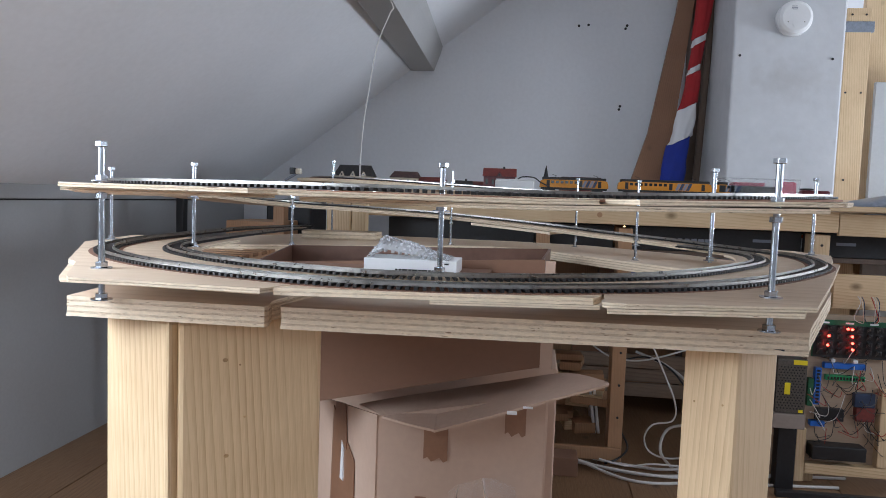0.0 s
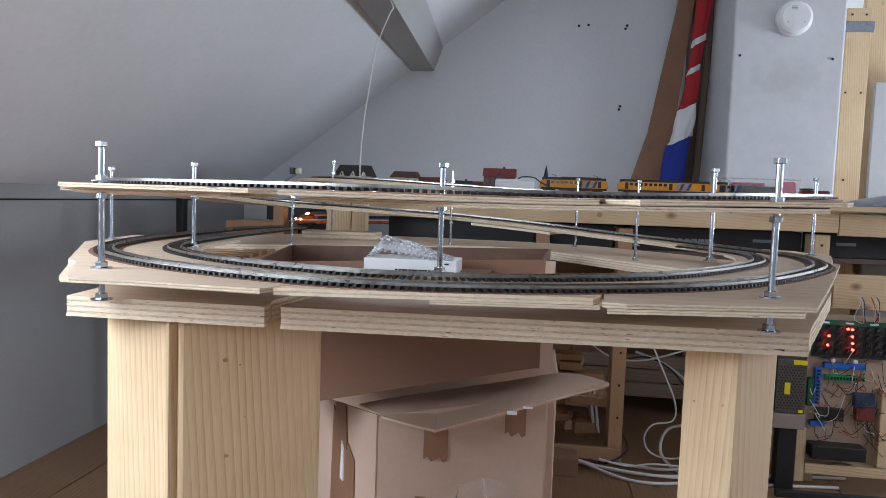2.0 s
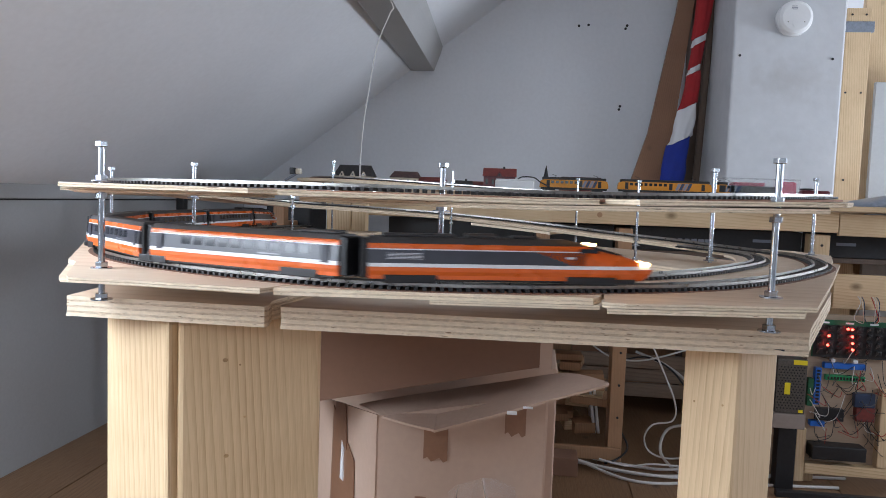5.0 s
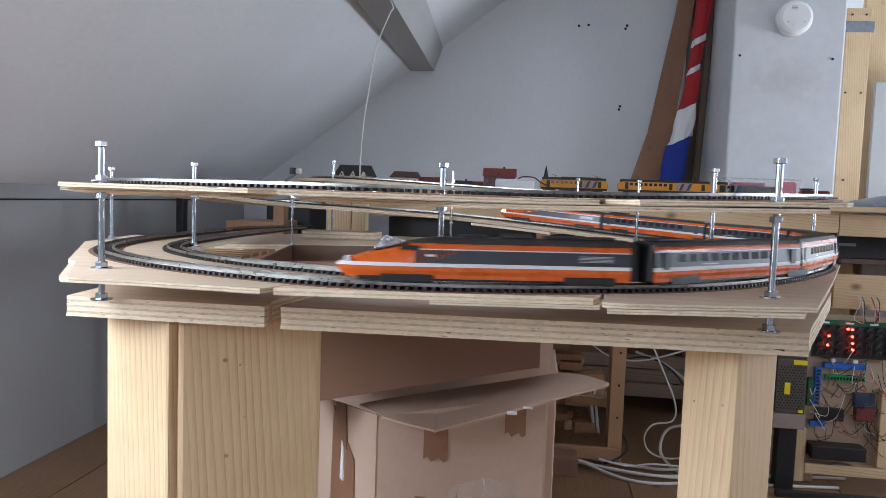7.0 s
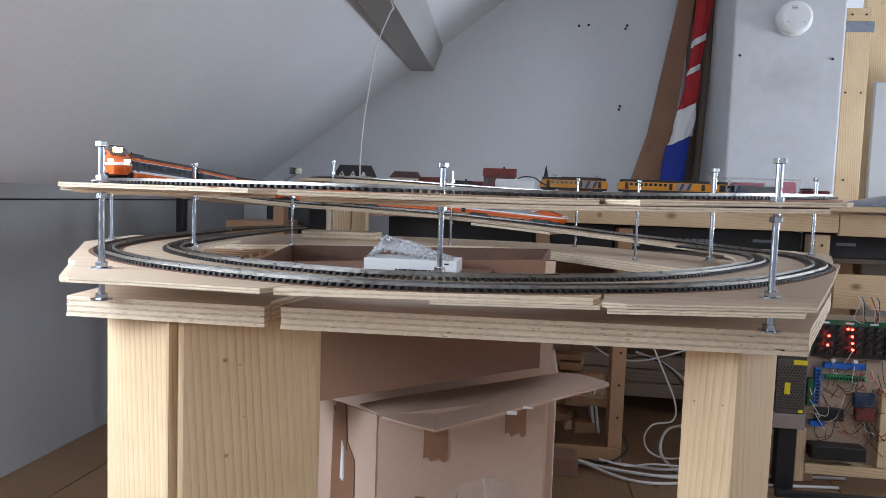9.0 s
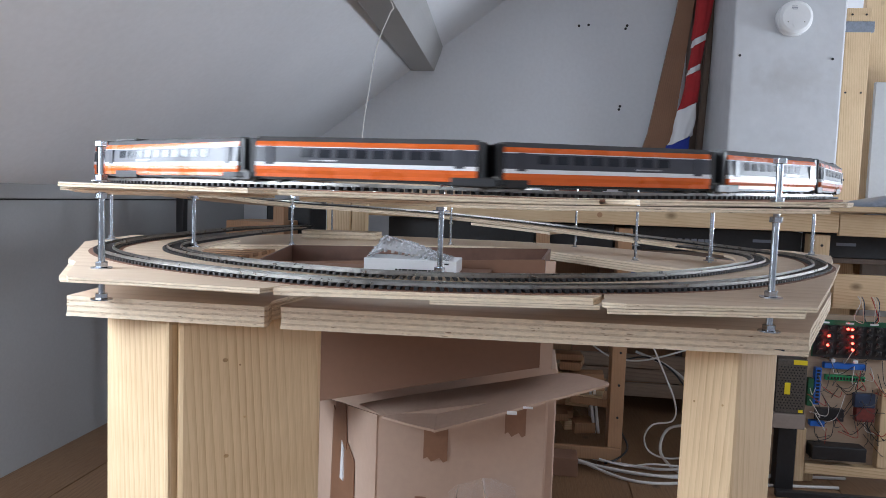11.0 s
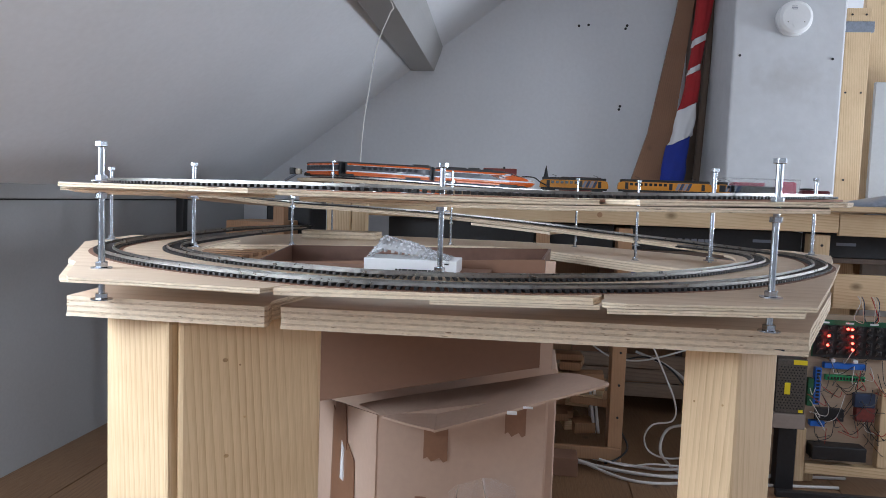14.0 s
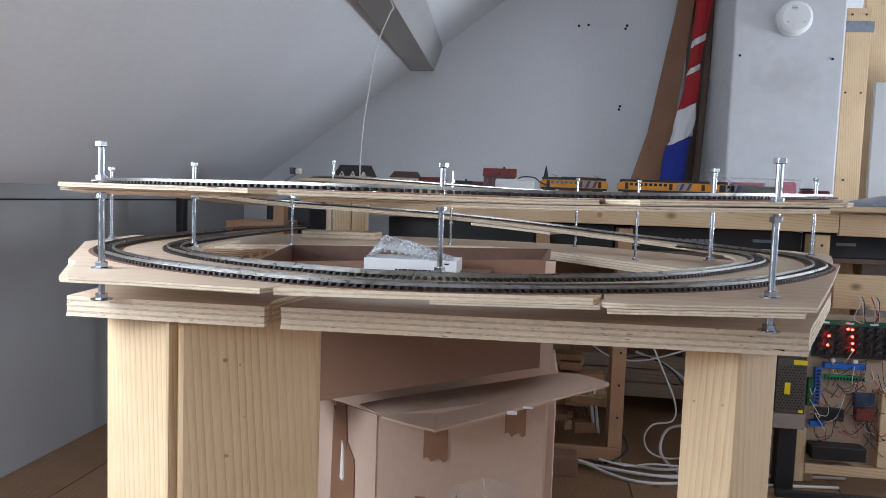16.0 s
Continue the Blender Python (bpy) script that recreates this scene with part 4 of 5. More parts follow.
    for i in range(nx):
        u = i / (nx - 1)
        h = 0.038 * min(1, u * 5.5) * (1 - max(0, (u - 0.18)) / 0.82) + 0.001
        ring = []
        for j in range(ny):
            w = j / (ny - 1)
            ring.append((-0.231 + 0.118 * u, 0.962 + 0.065 * w, 0.7142 + 0.82 * h * math.sin(math.pi * (0.12 + 0.8 * w)) * (1 + 0.08 * math.sin(9 * u + 5 * w))))
        sec.append(ring)
    part("sheet", loft(sec, caps=False, closed=False), BUBBLE, t, smooth=True)
    bm = bmesh.new()
    rnd = random.Random(5)
    for i in range(1, nx - 1):
        for j in range(i % 2, ny - 2, 2):
            o = Vector(sec[i][j]) + Vector((rnd.uniform(-1, 1) * 0.001, -0.0002, -0.0012))
            bmesh.ops.create_icosphere(bm, subdivisions=2, radius=0.0028, matrix=Matrix.Translation(o))
    part("bubble_layer", bm, BUBBLE, t, smooth=True)


# ---------------------------------------------------------------- the shelf along the wall
def shelf():
    t = thing("layout_bench", "pine frame bench carrying the model yard along the wall", "bench")
    part("top_board", box(-0.72, 2.33, 2.66, 3.29, 0.796, 0.811, 0.001), PLY_TOP, t)
    part("top_board", box(-0.05, 2.33, 2.17, 2.658, 0.796, 0.811, 0.001), PLY_TOP, t)
    part("front_beam", box(-0.53, 0.86, 2.15, 2.169, 0.738, 0.797, 0.002), PINE_X, t)
    part("front_beam", box(0.862, 2.33, 2.15, 2.169, 0.730, 0.793, 0.002), PINE_X, t)
    part("top_edge", box(0.60, 2.33, 2.10, 2.148, 0.800, 0.815, 0.001), PINE_X, t)
    for x, z0, z1 in ((0.006, 0, 0.727), (0.250, 0, 0.727), (0.806, 0, 0.73), (1.70, 0, 0.73)):
        # posts left of x 0.5 take the darker pine
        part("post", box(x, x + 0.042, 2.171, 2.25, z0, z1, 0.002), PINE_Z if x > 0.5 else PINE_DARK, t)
    for x, z in ((0.03, 0.66), (0.268, 0.71), (0.272, 0.64), (0.30, 0.45), (0.275, 0.35), (0.275, 0.25), (0.275, 0.15), (0.825, 0.70), (0.835, 0.66), (0.83, 0.62)):
        part("nail_head", hexa(0.004, 0, 0.003), BLACK, t).matrix_world = pose(x, 2.1705, z, 90)
    part("knot", hexa(0.008, 0, 0.002, sides=12), PINE_DARK, t).matrix_world = pose(0.19, 2.1497, 0.765, 90)
    # shelf board coloured near-black to stand for the shade under the bench
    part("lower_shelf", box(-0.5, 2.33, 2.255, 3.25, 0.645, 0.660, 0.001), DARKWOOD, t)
    part("apron", box(0.862, 2.33, 2.16, 2.178, 0.520, 0.620, 0.002), PINE_X, t)
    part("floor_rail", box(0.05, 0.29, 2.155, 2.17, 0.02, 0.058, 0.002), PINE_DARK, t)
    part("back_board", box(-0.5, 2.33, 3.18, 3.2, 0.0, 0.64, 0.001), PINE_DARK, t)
    for k, (dx, dy) in enumerate(((0.0, 0.0), (0.03, 0.012), (-0.02, 0.004))):
        part("cross_board", box(0.102 + dx, 0.80 + dx, 2.62 + dy, 2.64 + dy, 0.100 + 0.052 * k, 0.100 + 0.052 * (k + 1) - 0.004, 0.002), WEATHERED, t)
    t = thing("wall_block", "pale pine blocks joining the bench and the loop", "wood block")
    part("block", box(-0.594, -0.524, 1.98, 2.02, 0.667, 0.790, 0.002), PINE_Z, t)
    part("block", box(-0.522, -0.482, 1.985, 2.03, 0.667, 0.790, 0.002), PINE_Z, t)
    t = thing("pine_stub", "short pine post behind the loop", "post")
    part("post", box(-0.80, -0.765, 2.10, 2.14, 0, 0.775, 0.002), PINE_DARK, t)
    t = thing("black_post", "black square post by the knee wall", "post")
    part("post", box(-1.213, -1.186, 2.28, 2.31, 0, 0.775, 0.002), BLACK, t)
    t = thing("brown_crate", "brown cardboard crate behind the loop", "box")
    part("body", box(-1.02, -0.84, 2.25, 2.45, 0.0, 0.700, 0.003), PINE_DARK, t)
    t = thing("grey_case", "dark grey case behind the loop", "case")
    part("body", box(-0.98, -0.81, 2.5, 2.7, 0.0, 0.772, 0.008), BLACK, t)
    # long black boxes on the lower shelf, made taller to fill the shaded gap above
    for k, (x0, x1) in enumerate(((-0.47, 0.0), (0.05, 0.245), (0.295, 0.80), (0.852, 1.35), (1.36, 1.69))):
        t = thing("black_box", "long black cardboard box on the lower shelf", "box", group="black boxes on the shelf")
        part("body", box(x0, x1, 2.26, 2.40, 0.661, 0.733, 0.002), BLACK, t)
        if k in (2, 3):
            x = 0.66 if k == 2 else 0.90
            part("print_bar", box(x, x + 0.055, 2.258, 2.26, 0.697, 0.706), PRINT, t)
        if k == 2:
            for j in range(5):
                part("print_bar", box(0.44 + 0.02 * j, 0.452 + 0.022 * j, 2.258, 2.26, 0.690, 0.700), PRINT, t)
    # offcuts and cables on the floor
    rnd = random.Random(8)
    for k in range(15):
        w, h, d = rnd.uniform(0.05, 0.13), rnd.uniform(0.02, 0.035), rnd.uniform(0.06, 0.2)
        t = thing("wood_offcut", "offcut of brown timber in the heap under the bench", "offcut", pose(0.09 + rnd.uniform(0, 0.13), 2.33 + rnd.uniform(-0.03, 0.1), 0.06 + 0.032 * (k // 2), 0, rnd.uniform(-3, 3), rnd.uniform(-12, 12)), "timber offcuts")
        part("piece", box(-w / 2, w / 2, -d / 2, d / 2, 0, h, 0.002), (PINE_DARK, PINE_X, PINE_DARK)[k % 3], t)
    for x in (0.215, 0.228):
        t = thing("white_strip", "white painted board end standing in the offcut heap", "board", pose(x, 2.28, 0.06, 0, -8, 0))
        part("board", box(0, 0.009, 0, 0.20, 0, 0.15, 0.001), PLASTIC_W, t)
    t = thing("small_carton", "flat cardboard box on the floor", "cardboard box")
    part("body", box(0.03, 0.155, 2.05, 2.13, 0.0, 0.055, 0.002), CARD, t)
    runs = [[(0.13, 2.16, 0.02), (0.25, 2.12, 0.008), (0.40, 2.10, 0.006), (0.60, 2.16, 0.006), (0.95, 2.2, 0.006)],
            [(0.16, 2.14, 0.02), (0.30, 2.05, 0.006), (0.45, 2.06, 0.006), (0.55, 2.12, 0.03), (0.51, 2.2, 0.12), (0.44, 2.25, 0.10), (0.42, 2.2, 0.03), (0.52, 2.1, 0.006), (0.9, 2.12, 0.006)],
            [(0.14, 2.17, 0.03), (0.3, 2.16, 0.01), (0.45, 2.13, 0.02), (0.57, 2.2, 0.06), (0.56, 2.3, 0.18), (0.47, 2.4, 0.26), (0.36, 2.45, 0.30)],
            [(0.15, 2.15, 0.012), (0.33, 2.08, 0.016), (0.5, 2.09, 0.012), (0.75, 2.14, 0.02)],
            [(0.30, 2.4, 0.40), (0.4, 2.38, 0.375), (0.52, 2.4, 0.385), (0.6, 2.4, 0.40)]]
    runs += [[(0.3659, 2.22, 0.3891), (0.4138, 2.22, 0.2864), (0.4528, 2.22, 0.1918), (0.4474, 2.22, 0.138), (0.389, 2.22, 0.1211), (0.3658, 2.22, 0.0781), (0.3852, 2.22, 0.0347), (0.4457, 2.22, 0.0181), (0.5375, 2.22, 0.0365)], [(0.2039, 2.3, 0.3415), (0.268, 2.3, 0.3069), (0.3654, 2.3, 0.304), (0.4939, 2.3, 0.345)], [(0.2214, 2.12, 0.0363), (0.3049, 2.12, 0.0208), (0.3862, 2.12, 0.0329), (0.5477, 2.12, 0.0295)]]
    for k, r in enumerate(runs):
        t = thing("floor_cable", "white flex lying in loops under the bench", "cable", group="white cables")
        part("cord", tube(curl(r), 0.0045 if k < 4 else 0.0028), CABLE_W, t)
    for r in ([(0.30, 2.3, 0.30), (0.38, 2.32, 0.31), (0.46, 2.3, 0.27), (0.52, 2.28, 0.18), (0.54, 2.26, 0.1)], [(0.29, 2.2, 0.10), (0.31, 2.17, 0.06), (0.28, 2.15, 0.03), (0.24, 2.13, 0.02)]):
        t = thing("black_cable", "thin black flex under the bench", "cable")
        part("cord", tube(curl(r), 0.003), BLACK, t)


def house(x, y, z, w, d, h, roof_h, wall, roof, label, dormers=0, chimney=True, hip=0.0):
    t = thing("model_house", label, "model house", pose(x, y, z), "model houses in the yard")
    part("wall", box(-w / 2, w / 2, -d / 2, d / 2, 0, h), wall, t)
    e = 0.004
    bm = bmesh.new()
    a = [bm.verts.new(p) for p in ((-w / 2 - e, -d / 2 - e, h), (w / 2 + e, -d / 2 - e, h), (w / 2 + e, d / 2 + e, h), (-w / 2 - e, d / 2 + e, h))]
    b = [bm.verts.new(p) for p in ((-w / 2 - e + hip, 0, h + roof_h), (w / 2 + e - hip, 0, h + roof_h))]
    for f in ((a[0], a[1], b[1], b[0]), (a[2], a[3], b[0], b[1]), (a[1], a[2], b[1]), (a[3], a[0], b[0]), (a[3], a[2], a[1], a[0])):
        bm.faces.new(f)
    part("roof", bm, roof, t)
    if chimney:
        part("chimney", box(w * 0.1, w * 0.1 + 0.007, -0.003, 0.004, h + roof_h * 0.6, h + roof_h + 0.006), BLACK, t)
    for k in range(dormers):
        cx = (k - (dormers - 1) / 2) * w / max(1, dormers) * 0.9
        bm = prism([(-0.011, 0), (0.011, 0), (0, 0.017)], 0, 0.03)
        ob = part("dormer", bm, wall, t)
        ob.matrix_local = pose(cx, -d / 2 - 0.004, h + 0.0, 90) @ Matrix.Translation((0, 0, -0.03))
        part("dormer_window", box(cx - 0.003, cx + 0.003, -d / 2 - 0.0055, -d / 2 - 0.0035, h + 0.003, h + 0.009), PANE, t)
    for k in range(max(2, int(w / 0.022))):
        cx = -w / 2 + (k + 0.5) * w / max(2, int(w / 0.022))
        part("window", box(cx - 0.004, cx + 0.004, -d / 2 - 0.001, -d / 2 + 0.001, h * 0.35, h * 0.75), PANE, t)


def railcar(x, y, z, yaw, length, label):
    t = thing("model_railcar", label, "model train", pose(x, y, z, 0, 0, yaw), "parked model trains")
    L = length / 2
    prof = [(-L, 0.30), (-L + 0.004, 0.85), (-L + 0.016, 1.0), (L - 0.016, 1.0), (L - 0.004, 0.85), (L, 0.30), (L, 0.0), (-L, 0.0)]
    part("body", loft([[(px_, y_, 0.010 + 0.027 * q) for px_, q in prof] for y_ in (-0.016, 0.016)]), YELLOW, t)
    part("roof", box(-L + 0.008, L - 0.008, -0.0165, 0.0165, 0.0350, 0.045, 0.003), BLACK, t)
    part("underframe", box(-L + 0.004, L - 0.004, -0.013, 0.013, 0.003, 0.0098), BLACK, t)
    part("bogie", box(-L + 0.02, -L + 0.055, -0.012, 0.012, -0.0005, 0.006), BLACK, t)
    part("bogie", box(L - 0.055, L - 0.02, -0.012, 0.012, -0.0005, 0.006), BLACK, t)
    n = int(length * 0.45 / 0.016)
    for k in range(n):
        cx = -L + 0.04 + 0.016 * k
        part("window", box(cx, cx + 0.010, -0.0168, -0.0158, 0.024, 0.033), PANE, t)
    for cx in (-L + 0.024, -L * 0.1 + 0.03, L - 0.035):
        part("door", box(cx, cx + 0.011, -0.0167, -0.0158, 0.012, 0.034), BLACK, t)
    for k in range(4):
        cx = L * 0.22 + 0.012 * k
        bm = loft([[(cx, yy, 0.012), (cx + 0.010, yy, 0.012), (cx + 0.020, yy, 0.035), (cx + 0.010, yy, 0.035)] for yy in (-0.0167, -0.0158)])
        part("stripe", bm, BLUE if k % 2 else PRINT, t)
    for s_ in (-1, 1):
        part("pantograph", tube([(s_ * L * 0.6, -0.006, 0.043), (s_ * L * 0.6 + 0.012, 0, 0.050), (s_ * L * 0.6 - 0.004, 0.0, 0.055)], 0.0008, 5), BLACK, t)


def yard():
    z = 0.8115
    bed = part("yard_bed", box(-0.70, 2.3, 2.475, 3.1, 0.8112, 0.838, 0.001), PLY_TOP)
    tagged(bed, "plywood sheet of the model yard", "plywood board")
    z = 0.8382
    house(-0.678, 2.62, z, 0.138, 0.08, 0.030, 0.042, CREAM, DARK_ROOF, "cream model house with a dark gabled roof and dormers", 3, True, 0.012)
    house(-0.485, 2.62, z, 0.105, 0.06, 0.030, 0.024, CREAM, BROWN_ROOF, "low model house with a brown hipped roof", 0, False, 0.012)
    house(-0.385, 2.62, z, 0.10, 0.05, 0.022, 0.014, MAROON, RED_ROOF, "low model shed with a faded red roof", 0, False, 0.006)
    house(-0.205, 2.64, z, 0.13, 0.05, 0.014, 0.012, MAROON, RED_ROOF, "long low model shed with a red roof", 0, False, 0.006)
    house(-0.265, 2.58, z, 0.065, 0.05, 0.012, 0.014, PRINT, DARK_ROOF, "small dark model shed", 0, True, 0.004)
    house(-0.133, 2.58, z, 0.112, 0.055, 0.044, 0.030, MAROON, RED_ROOF, "red model station with a chimney", 1, True, 0.0)
    house(0.165, 2.72, z, 0.16, 0.06, 0.030, 0.026, RED_ROOF, BROWN_ROOF, "long red model house behind the yellow train", 1, False, 0.012)
    railcar(0.128, 2.52, z + 0.001, 0, 0.235, "yellow model electric railcar with blue stripes")
    railcar(0.43, 2.50, z + 0.001, 0, 0.31, "longer yellow model electric railcar with blue stripes")
    railcar(0.618, 2.50, z + 0.001, 0, 0.05, "short yellow model railcar end")
    t = thing("transformer_box", "small pale grey plastic box in the yard", "box")
    part("body", box(-0.143, -0.008, 2.476, 2.53, z, z + 0.030, 0.004), PLASTIC_W, t)
    part("lid", box(-0.140, -0.011, 2.479, 2.527, z + 0.0302, z + 0.034, 0.0015), PLASTIC_W, t)
    t = thing("yard_cable", "thick black cable looping over the yard", "cable")
    part("cord", tube(curl([(-0.04, 2.5, z + 0.02), (-0.065, 2.5, z + 0.032), (-0.05, 2.5, z + 0.043), (-0.01, 2.5, z + 0.042), (0.015, 2.5, z + 0.026), (0.05, 2.49, z + 0.008)]), 0.0024), BLACK, t)
    t = thing("black_cone", "small black pointed tower in the yard", "model tower")
    part("cone", loft([[(0.032 + r * math.cos(a), 2.56 + r * math.sin(a), zz) for a in (2 * math.pi * k / 10 for k in range(10))] for r, zz in ((0.012, z), (0.009, z + 0.05), (0.0075, z + 0.055), (0.001, z + 0.088))]), BLACK, t)
    t = thing("clear_case", "clear plastic display box with dark and pink model parts", "display case")
    part("lid", box(0.622, 0.865, 2.49, 2.60, z + 0.060, z + 0.0615), FILM, t)
    part("front_pane", box(0.622, 0.865, 2.488, 2.4895, z, z + 0.0598), FILM, t)
    part("contents", box(0.665, 0.80, 2.50, 2.58, z, z + 0.036, 0.008), BLACK, t)
    part("top_card", box(0.66, 0.76, 2.51, 2.57, z + 0.0365, z + 0.048, 0.002), PINK, t)
    part("foam", box(0.808, 0.86, 2.50, 2.57, z, z + 0.054, 0.008), PINK, t)
    t = thing("maroon_wagon", "dark maroon toy wagon beside the display box", "model wagon")
    part("body", box(0.875, 0.965, 2.49, 2.54, z, z + 0.028, 0.009), MAROON, t)
    part("hood", box(0.88, 0.91, 2.492, 2.538, z + 0.0285, z + 0.034, 0.002), BLACK, t)
    t = thing("grey_bag", "crumpled grey plastic bag on the bench", "plastic bag")
    sec = []
    for i in range(14):
        u = i / 13
        h = 0.042 * math.sin(math.pi * min(1, u * 1.1 + 0.02)) ** 0.6
        sec.append([(0.93 + 0.30 * u, 2.20 + 0.10 * math.cos(math.pi * k / 8) + 0.05, 0.8155 + max(0, h * math.sin(math.pi * k / 8)) * (1 + 0.15 * math.sin(5 * u + k)) ) for k in range(9)])
    part("bag", loft(sec), DUCT, t, smooth=True)
    t = thing("cross_stick", "thin dark stick propped on the far board", "stick")
    part("stick", tube([(-0.80, 2.2, 0.838), (-0.745, 2.2, 0.870)], 0.004, 6), PRINT, t)
    t = thing("bumper_post", "small pale bumper at the end of the far board", "model buffer")
    part("stop", box(-0.715, -0.700, 2.00, 2.02, 0.853, 0.872, 0.002), BLACK, t)
    part("lens", box(-0.698, -0.682, 2.00, 2.02, 0.853, 0.870, 0.004), CREAM, t)


# ---------------------------------------------------------------- electronics
def electronics():
    y = 2.14
    t = thing("control_panel", "plywood panel with model railway control boards", "control panel")
    part("back_board", box(0.795, 1.30, y, y + 0.012, 0.045, 0.505, 0.001), PANEL, t)
    part("frame_rail", box(0.80, 1.30, y - 0.03, y - 0.001, 0.045, 0.075, 0.002), PINE_X, t)
    part("frame_post", box(0.772, 0.798, y - 0.03, y - 0.001, 0.02, 0.176, 0.002), PINE_Z, t)
    part("frame_post", box(0.992, 1.03, y - 0.03, y - 0.001, 0.076, 0.30, 0.002), PINE_Z, t)
    rnd = random.Random(4)
    b = part("relay_board", box(0.80, 1.02, y - 0.02, y - 0.016, 0.385, 0.492), GREEN, t)
    part("relay_base", box(0.802, 1.018, y - 0.0225, y - 0.0203, 0.3855, 0.478), BLACK, t)
    for i in range(4):
        for j in range(8):
            x, z = 0.812 + 0.026 * j, 0.397 + 0.022 * i
            part("coil", box(x, x + 0.014, y - 0.032, y - 0.0205, z, z + 0.014, 0.002), BLACK, b)
            pts = [(x + 0.004 * math.cos(g), y - 0.034 - 0.004 * math.sin(g), z + 0.006 + 0.006 * math.sin(g * 1.5)) for g in np.linspace(0, 5, 9)]
            part("wire_loop", tube(pts, 0.0008, 5), MESH_GREY, b)
    for x, z in ((0.836, 0.449), (0.834, 0.423), (0.885, 0.471), (0.897, 0.470), (0.898, 0.450), (0.900, 0.431), (0.901, 0.413)):
        part("led", hexa(0.0034, 0, 0.004, sides=10), LED, b, "glowing red lamp").matrix_world = pose(x, y - 0.036, z, 90)
    for x in (0.82, 0.885, 0.95):
        part("white_label", box(x, x + 0.022, y - 0.0212, y - 0.0202, 0.482, 0.487), PLASTIC_W, b)
    for x in (0.85, 0.91):
        part("plug", box(x, x + 0.012, y - 0.03, y - 0.012, 0.372, 0.382, 0.002), PLASTIC_W, t)
    part("terminal_strip", box(0.838, 0.95, y - 0.018, y - 0.0005, 0.352, 0.368, 0.001), TERM_B, t)
    v = part("terminal_strip", box(0.815, 0.832, y - 0.018, y - 0.0005, 0.245, 0.352, 0.001), TERM_B, t)
    for k in range(10):
        part("screw", box(0.819, 0.828, y - 0.0195, y - 0.0182, 0.249 + 0.0102 * k, 0.255 + 0.0102 * k), BLACK, v)
    g = part("terminal_strip", box(0.845, 0.95, y - 0.018, y - 0.0005, 0.318, 0.333, 0.001), TERM_G, t)
    for k in range(12):
        part("screw", box(0.848 + 0.0085 * k, 0.853 + 0.0085 * k, y - 0.0195, y - 0.0182, 0.321, 0.329), BLACK, g)
    part("driver_board", box(0.825, 0.90, y - 0.02, y - 0.0005, 0.20, 0.235, 0.002), BLACK, t)
    part("driver_board", box(0.925, 0.98, y - 0.02, y - 0.0005, 0.245, 0.285, 0.002), BLUE, t)
    part("driver_board", box(0.93, 0.98, y - 0.024, y - 0.0005, 0.205, 0.245, 0.002), RED_ROOF, t)
    part("blue_module", box(0.81, 0.85, y - 0.02, y - 0.0005, 0.182, 0.197, 0.001), TERM_B, t)
    part("black_unit", box(0.81, 0.955, y - 0.05, y - 0.0005, 0.095, 0.135, 0.003), BLACK, t)
    part("green_module", box(0.797, 0.812, y - 0.02, y - 0.0005, 0.24, 0.32, 0.001), GREEN, t)
    for k in range(60):
        x, z = rnd.uniform(0.815, 1.0), rnd.uniform(0.15, 0.39)
        x2, z2 = x + rnd.uniform(-0.06, 0.06), z + rnd.uniform(-0.09, 0.05)
        yy = y - 0.03 - rnd.uniform(0, 0.012)
        pts = curl([(x, y - 0.01, z), ((x + x2) / 2 + rnd.uniform(-0.02, 0.02), yy, (z + z2) / 2 - 0.015), (x2, yy, z2 + 0.01), (x2 + 0.01, y - 0.01, z2)], 5)
        part("wire", tube(pts, 0.0010, 5), (CABLE_R, BLACK, CABLE_W, BLACK, MESH_GREY, BLACK)[k % 6], t)
    for x in (0.92, 0.925, 0.93, 0.955, 0.96, 0.965, 0.97):
        pts = curl([(x, y - 0.002, 0.56), (x - 0.004, y - 0.03, 0.545), (x + rnd.uniform(-0.03, 0.02), y - 0.025, 0.50), (x + rnd.uniform(-0.03, 0.02), y - 0.018, 0.485)], 5)
        part("wire", tube(pts, 0.0013, 5), (CABLE_W, CREAM, BLUE, CABLE_R)[int(x * 1000) % 4], t)
    t = thing("floor_rail", "black rail lying along the floor", "rail")
    part("bar", box(0.70, 1.6, 2.03, 2.05, 0.0, 0.018, 0.002), BLACK, t)
    t = thing("power_supply", "perforated grey metal power supply with yellow labels", "power supply")
    part("case", box(0.690, 0.770, 2.06, 2.135, 0.232, 0.385, 0.002), MESH_GREY, t)
    for i in range(16):
        bm = bmesh.new()
        for j in range(8):
            hexa(0.0024, 0, 0.0006, bm, 0.696 + 0.0088 * j + (0.0044 if i % 2 else 0), 0.245 + 0.0078 * i)
        ob = part("vent_row", bm, BLACK, t)
        ob.matrix_world = Matrix.Translation((0, 2.0598, 0)) @ pose(0, 0, 0, 90)
    part("yellow_label", box(0.732, 0.768, 2.0575, 2.0589, 0.370, 0.383), LABEL_Y, t)
    part("yellow_label", box(0.712, 0.727, 2.0575, 2.0589, 0.285, 0.318), LABEL_Y, t)
    part("yellow_label", box(0.752, 0.764, 2.0575, 2.0589, 0.235, 0.243), LABEL_Y, t)
    part("bracket", box(0.685, 0.772, 2.055, 2.13, 0.188, 0.230, 0.002), BRACKET, t)
    part("stand", box(0.715, 0.765, 2.09, 2.13, 0.0, 0.187, 0.002), BLACK, t)


